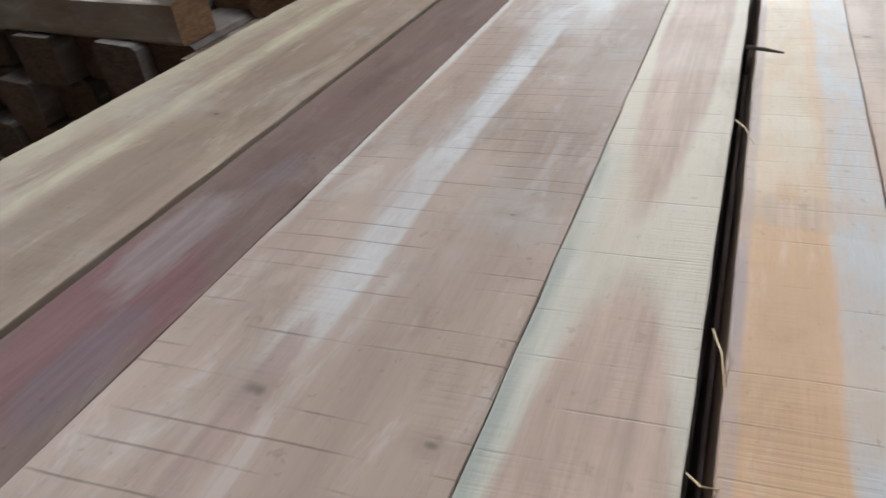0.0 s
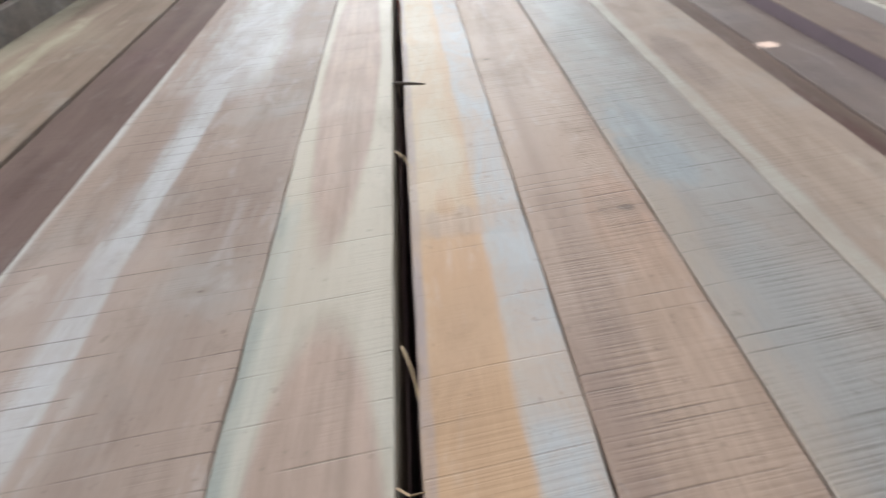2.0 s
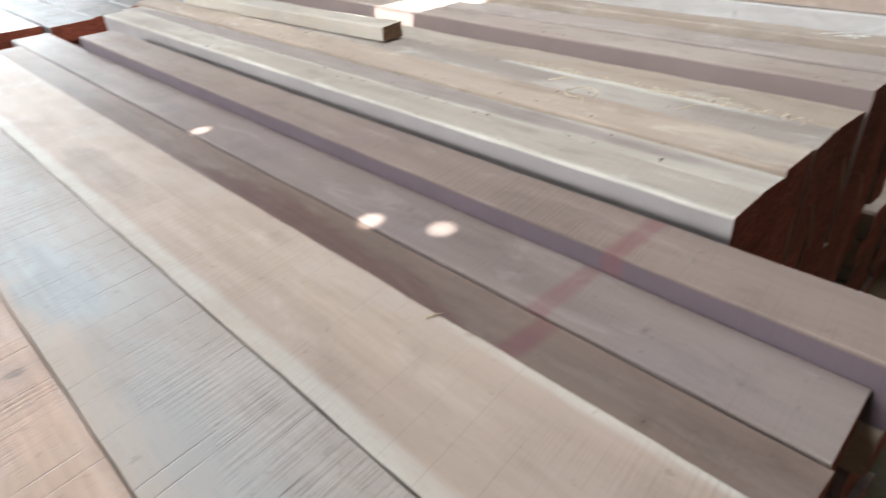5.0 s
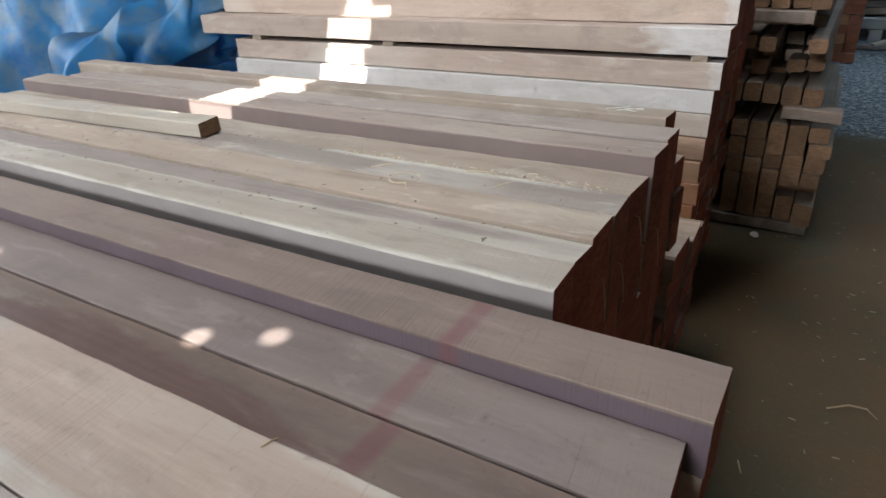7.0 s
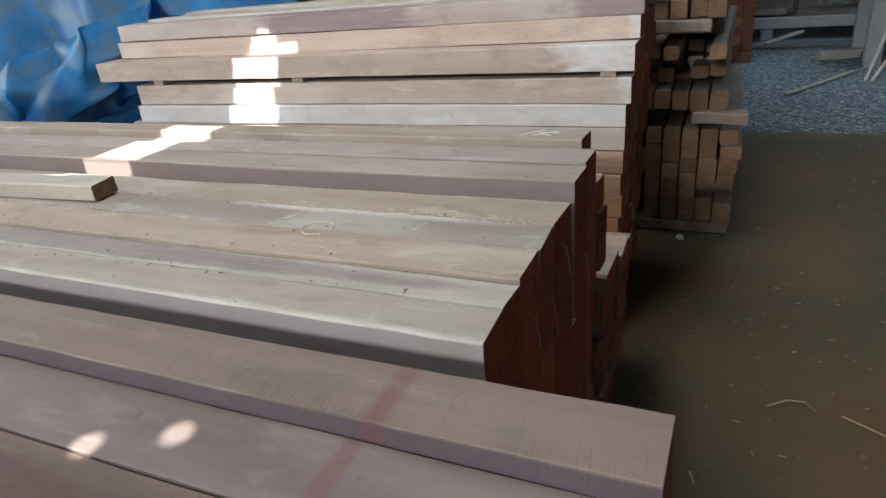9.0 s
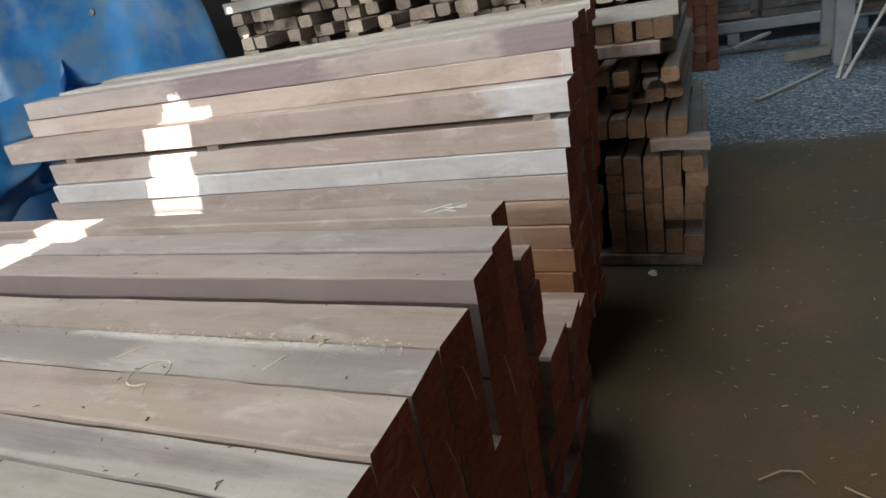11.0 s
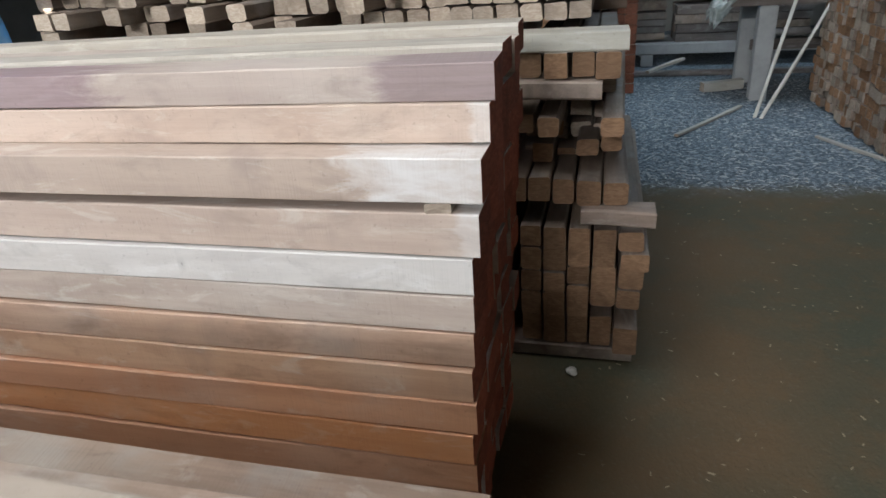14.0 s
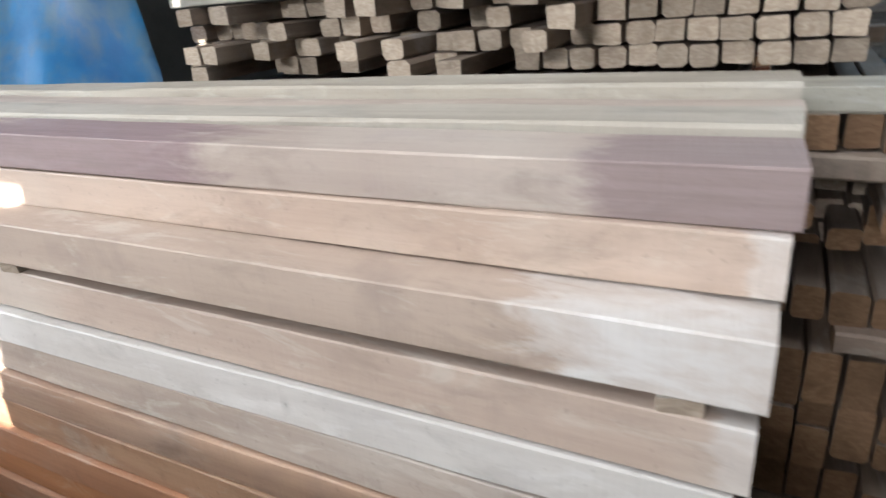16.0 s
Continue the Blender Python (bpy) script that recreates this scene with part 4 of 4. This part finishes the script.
tube("nail", [(-0.49, -0.466, 0.975), (-0.49, -0.467, 1.012), (-0.489, -0.474, 1.016), (-0.487, -0.450, 1.015), (-0.484, -0.424, 1.013)], 0.0028, METAL, "bent rusty nail in the gap between two planks", "nail")
SPLINT = plain("splinter_wood", (0.50, 0.38, 0.24), (0.38, 0.27, 0.16), 40.0, 0.7)
for pts in (
    [(0.10, -0.47, 1.0), (0.13, -0.462, 1.004), (0.17, -0.455, 0.996), (0.20, -0.452, 0.985)],
    [(-0.28, -0.474, 1.0), (-0.25, -0.463, 1.006), (-0.22, -0.452, 1.002)],
    [(0.24, -0.475, 1.0), (0.25, -0.466, 1.005), (0.245, -0.455, 1.0)],
    [(0.142, 0.098, 1.003), (0.146, 0.108, 1.004), (0.147, 0.116, 1.001)],
):
    tube("splinter", pts, 0.0009, SPLINT, "thin pale wood splinter lifted from a plank edge", "splinter", 5)
for x, y, z, l in ((0.252, 0.792, 0.86, 0.11), (0.254, 0.900, 0.84, 0.09), (0.255, 1.00, 0.90, 0.07), (0.256, 1.18, 0.80, 0.10)):
    tube("splinter", [(x - 0.03, y, z + 0.01), (x, y, z), (x + 0.004, y + 0.006, z - 0.4 * l), (x + 0.006, y + 0.014, z - l)], 0.0012, SPLINT, "pale wood splinter hanging from a red board end", "splinter", 5)
CURL = plain("pale_shaving", (0.60, 0.52, 0.38), (0.48, 0.38, 0.25), 50.0, 0.7)
curl = [(-0.19 + 0.035 * math.cos(a) * (0.8 + 0.1 * a / 4), 0.83 + 0.035 * math.sin(a), 0.972 + 0.004 * a / 5) for a in [k * 0.45 for k in range(13)]]
tube("shaving", curl + [(-0.15, 0.775, 0.976)], 0.0014, CURL, "curled pale wood shaving on a dusty board", "shaving", 5)
for a, b in (((-0.30, 0.865), (-0.26, 0.90)), ((0.0, 0.86), (0.02, 0.90)), ((-0.10, 0.925), (-0.02, 0.92)), ((0.06, 0.935), (0.03, 0.965))):
    tube("shaving", [(*a, 0.972), ((a[0] + b[0]) / 2 + 0.01, (a[1] + b[1]) / 2, 0.978), (*b, 0.972)], 0.0014, CURL, "curled pale wood shaving on a dusty board", "shaving", 5)


def scatter(name, count, place, size, mat, label, category):
    vs, fs = [], []
    for _ in range(count):
        x, y, z = place()
        l, w = rng.uniform(*size), rng.uniform(0.15, 0.4)
        a = rng.uniform(0, math.tau)
        w *= min(l, 0.02)
        c, s = math.cos(a), math.sin(a)
        t = 0.25 * w + 0.0006
        k = len(vs)
        for dz, sh in ((0.0, 1.0), (t, 0.7)):
            for u, v in ((-l, -w), (l, -w * 0.4), (l * 0.9, w), (-l * 0.8, w * 0.7)):
                vs.append((x + sh * (u * c - v * s), y + sh * (u * s + v * c), z + dz))
        fs += [(k, k + 1, k + 5, k + 4), (k + 1, k + 2, k + 6, k + 5), (k + 2, k + 3, k + 7, k + 6), (k + 3, k, k + 4, k + 7), (k + 4, k + 5, k + 6, k + 7)]
    me = bpy.data.meshes.new(name)
    me.from_pydata(vs, [], fs)
    me.materials.append(mat)
    return tagged(new(name, me), label, category, kind="stuff")


CHIP = plain("wood_chips", (0.36, 0.30, 0.20), (0.20, 0.15, 0.09), 8.0, 0.8)
GREYCHIP = plain("grey_shavings", (0.50, 0.53, 0.54), (0.28, 0.30, 0.32), 8.0, 0.8)
scatter("wood_chips", 620, lambda: (rng.uniform(0.3, 2.2), rng.uniform(0.6, 5.4), 0.001), (0.0015, 0.012), CHIP, "small wood chips and splinters on the earth floor", "chips")
scatter("shavings", 2600, lambda: (rng.uniform(0.3, 2.4), rng.uniform(5.1, 8.6), 0.001), (0.006, 0.028), GREYCHIP, "grey wood shavings strewn over the ground", "shavings")
scatter("sawdust", 260, lambda: (rng.uniform(-0.45, 0.2), rng.gauss(0.945, 0.012), 0.9675), (0.001, 0.0045), CURL, "pale crumbled bark and sawdust on the boards", "sawdust")
CRUMB = plain("dark_crumbs", (0.13, 0.09, 0.065), (0.07, 0.05, 0.04), 30.0, 0.85)


def on_boards():
    y0, y1, top = rng.choice(SECOND[:6])[:3]
    return rng.uniform(-1.6, 0.2), min(y1 - 0.006, max(y0 + 0.006, rng.choice((y0 + 0.008, y1 - 0.01)) + rng.gauss(0, 0.012))), top + 0.0015


scatter("crumbs", 190, on_boards, (0.001, 0.006), CRUMB, "dark crumbs of bark on the dusty boards", "crumbs")
for pts in ([(0.72, 1.79, 0.004), (0.78, 1.83, 0.010), (0.83, 1.84, 0.006), (0.86, 1.80, 0.004)], [(0.93, 1.80, 0.004), (0.99, 1.76, 0.008), (1.05, 1.73, 0.004)], [(0.51, 1.42, 0.004), (0.525, 1.37, 0.006)]):
    tube("twig", pts, 0.003, SPLINT, "thin dry twig lying on the earth floor", "twig", 5)
bm = bmesh.new()
bmesh.ops.create_icosphere(bm, subdivisions=2, radius=0.022)
for v in bm.verts:
    v.co *= 1 + 0.4 * noise.noise(v.co * 60)
    v.co.z = max(v.co.z * 0.6, -0.008)
pebble = new("stone", mesh_of("stone", bm, [plain("pale_stone", (0.7, 0.68, 0.63), (0.5, 0.48, 0.44), 30.0, 0.8)]))
pebble.matrix_world = pose(0.345, 3.06, 0.008)
tagged(pebble, "small white stone on the earth floor", "stone")

# chalk strokes
CHALK = plain("white_chalk", (0.72, 0.73, 0.70), (0.5, 0.5, 0.48), 300.0, 0.95)


def strokes(name, lines, z, label):
    bm = bmesh.new()
    for (x0, y0), (x1, y1) in lines:
        d = Vector((x1 - x0, y1 - y0, 0)).normalized() * 0.0016
        nrm = Vector((-d.y, d.x, 0))
        ps = [Vector((x0, y0, z)) - nrm, Vector((x0, y0, z)) + nrm, Vector((x1, y1, z)) + nrm, Vector((x1, y1, z)) - nrm]
        lo = [bm.verts.new(p) for p in ps]
        hi = [bm.verts.new(p + Vector((0, 0, 0.0008))) for p in ps]
        bm.faces.new(hi)
        for k in range(4):
            bm.faces.new((lo[k], lo[(k + 1) % 4], hi[(k + 1) % 4], hi[k]))
    bmesh.ops.recalc_face_normals(bm, faces=bm.faces[:])
    return tagged(new(name, mesh_of(name, bm, [CHALK])), label, "chalk mark")


strokes("chalk_mark", [((0.06, 1.365), (0.11, 1.405)), ((0.09, 1.36), (0.145, 1.40)), ((0.10, 1.385), (0.15, 1.385)), ((0.105, 1.372), (0.135, 1.362))], 1.0155, "white chalk strokes on the board")
strokes("chalk_mark", [((0.12, 1.56), (0.15, 1.61)), ((0.145, 1.56), (0.17, 1.61))], 0.579, "white chalk strokes on the board")

for ob in [o for o in scene.objects if o.name.startswith("tarpaulin")][:1]:
    for x, z in ((-3.55, 1.42), (-2.7, 1.62)):
        u, v = (-1.62 - 0.17 * z - x) / 4.2, 1 - z / 2.6
        p = Vector(hang(u, v))
        bm = bmesh.new()
        bmesh.ops.create_cone(bm, cap_ends=True, segments=14, radius1=0.022, radius2=0.018, depth=0.006)
        bmesh.ops.rotate(bm, verts=bm.verts[:], cent=(0, 0, 0), matrix=Matrix.Rotation(radians(80), 3, "X"))
        bmesh.ops.translate(bm, verts=bm.verts[:], vec=p + Vector((0, -0.006, 0)))
        part("eyelet", bm, METAL, ob, "dark metal eyelet")

# ---- low pile beyond the far end of the planks ----
PILE = "boards of the far low pile"
far_board = bar_mesh("board", 1.9, 0.196, 0.085, [JW, JR], seg=4, cham=0.006, seed=810)
joined("stacked_boards", [(far_board, pose(-2.75, -1.3 + 0.2 * c, 0.09 + 0.087 * r)) for r in range(9) for c in range(12)], "dark old boards stacked in a low pile", "boards")
for c in range(12):
    me = bar_mesh("board", 1.9, 0.19, 0.07, [W_PALE if c in (3, 8) else DARKWOOD, RED_END], seg=6, cham=0.005, seed=820 + c)
    bar("board", me, -2.72 + rng.uniform(-0.08, 0.08), -1.3 + 0.2 * c, 0.858, "old weathered board on top of a low pile", "board", PILE)
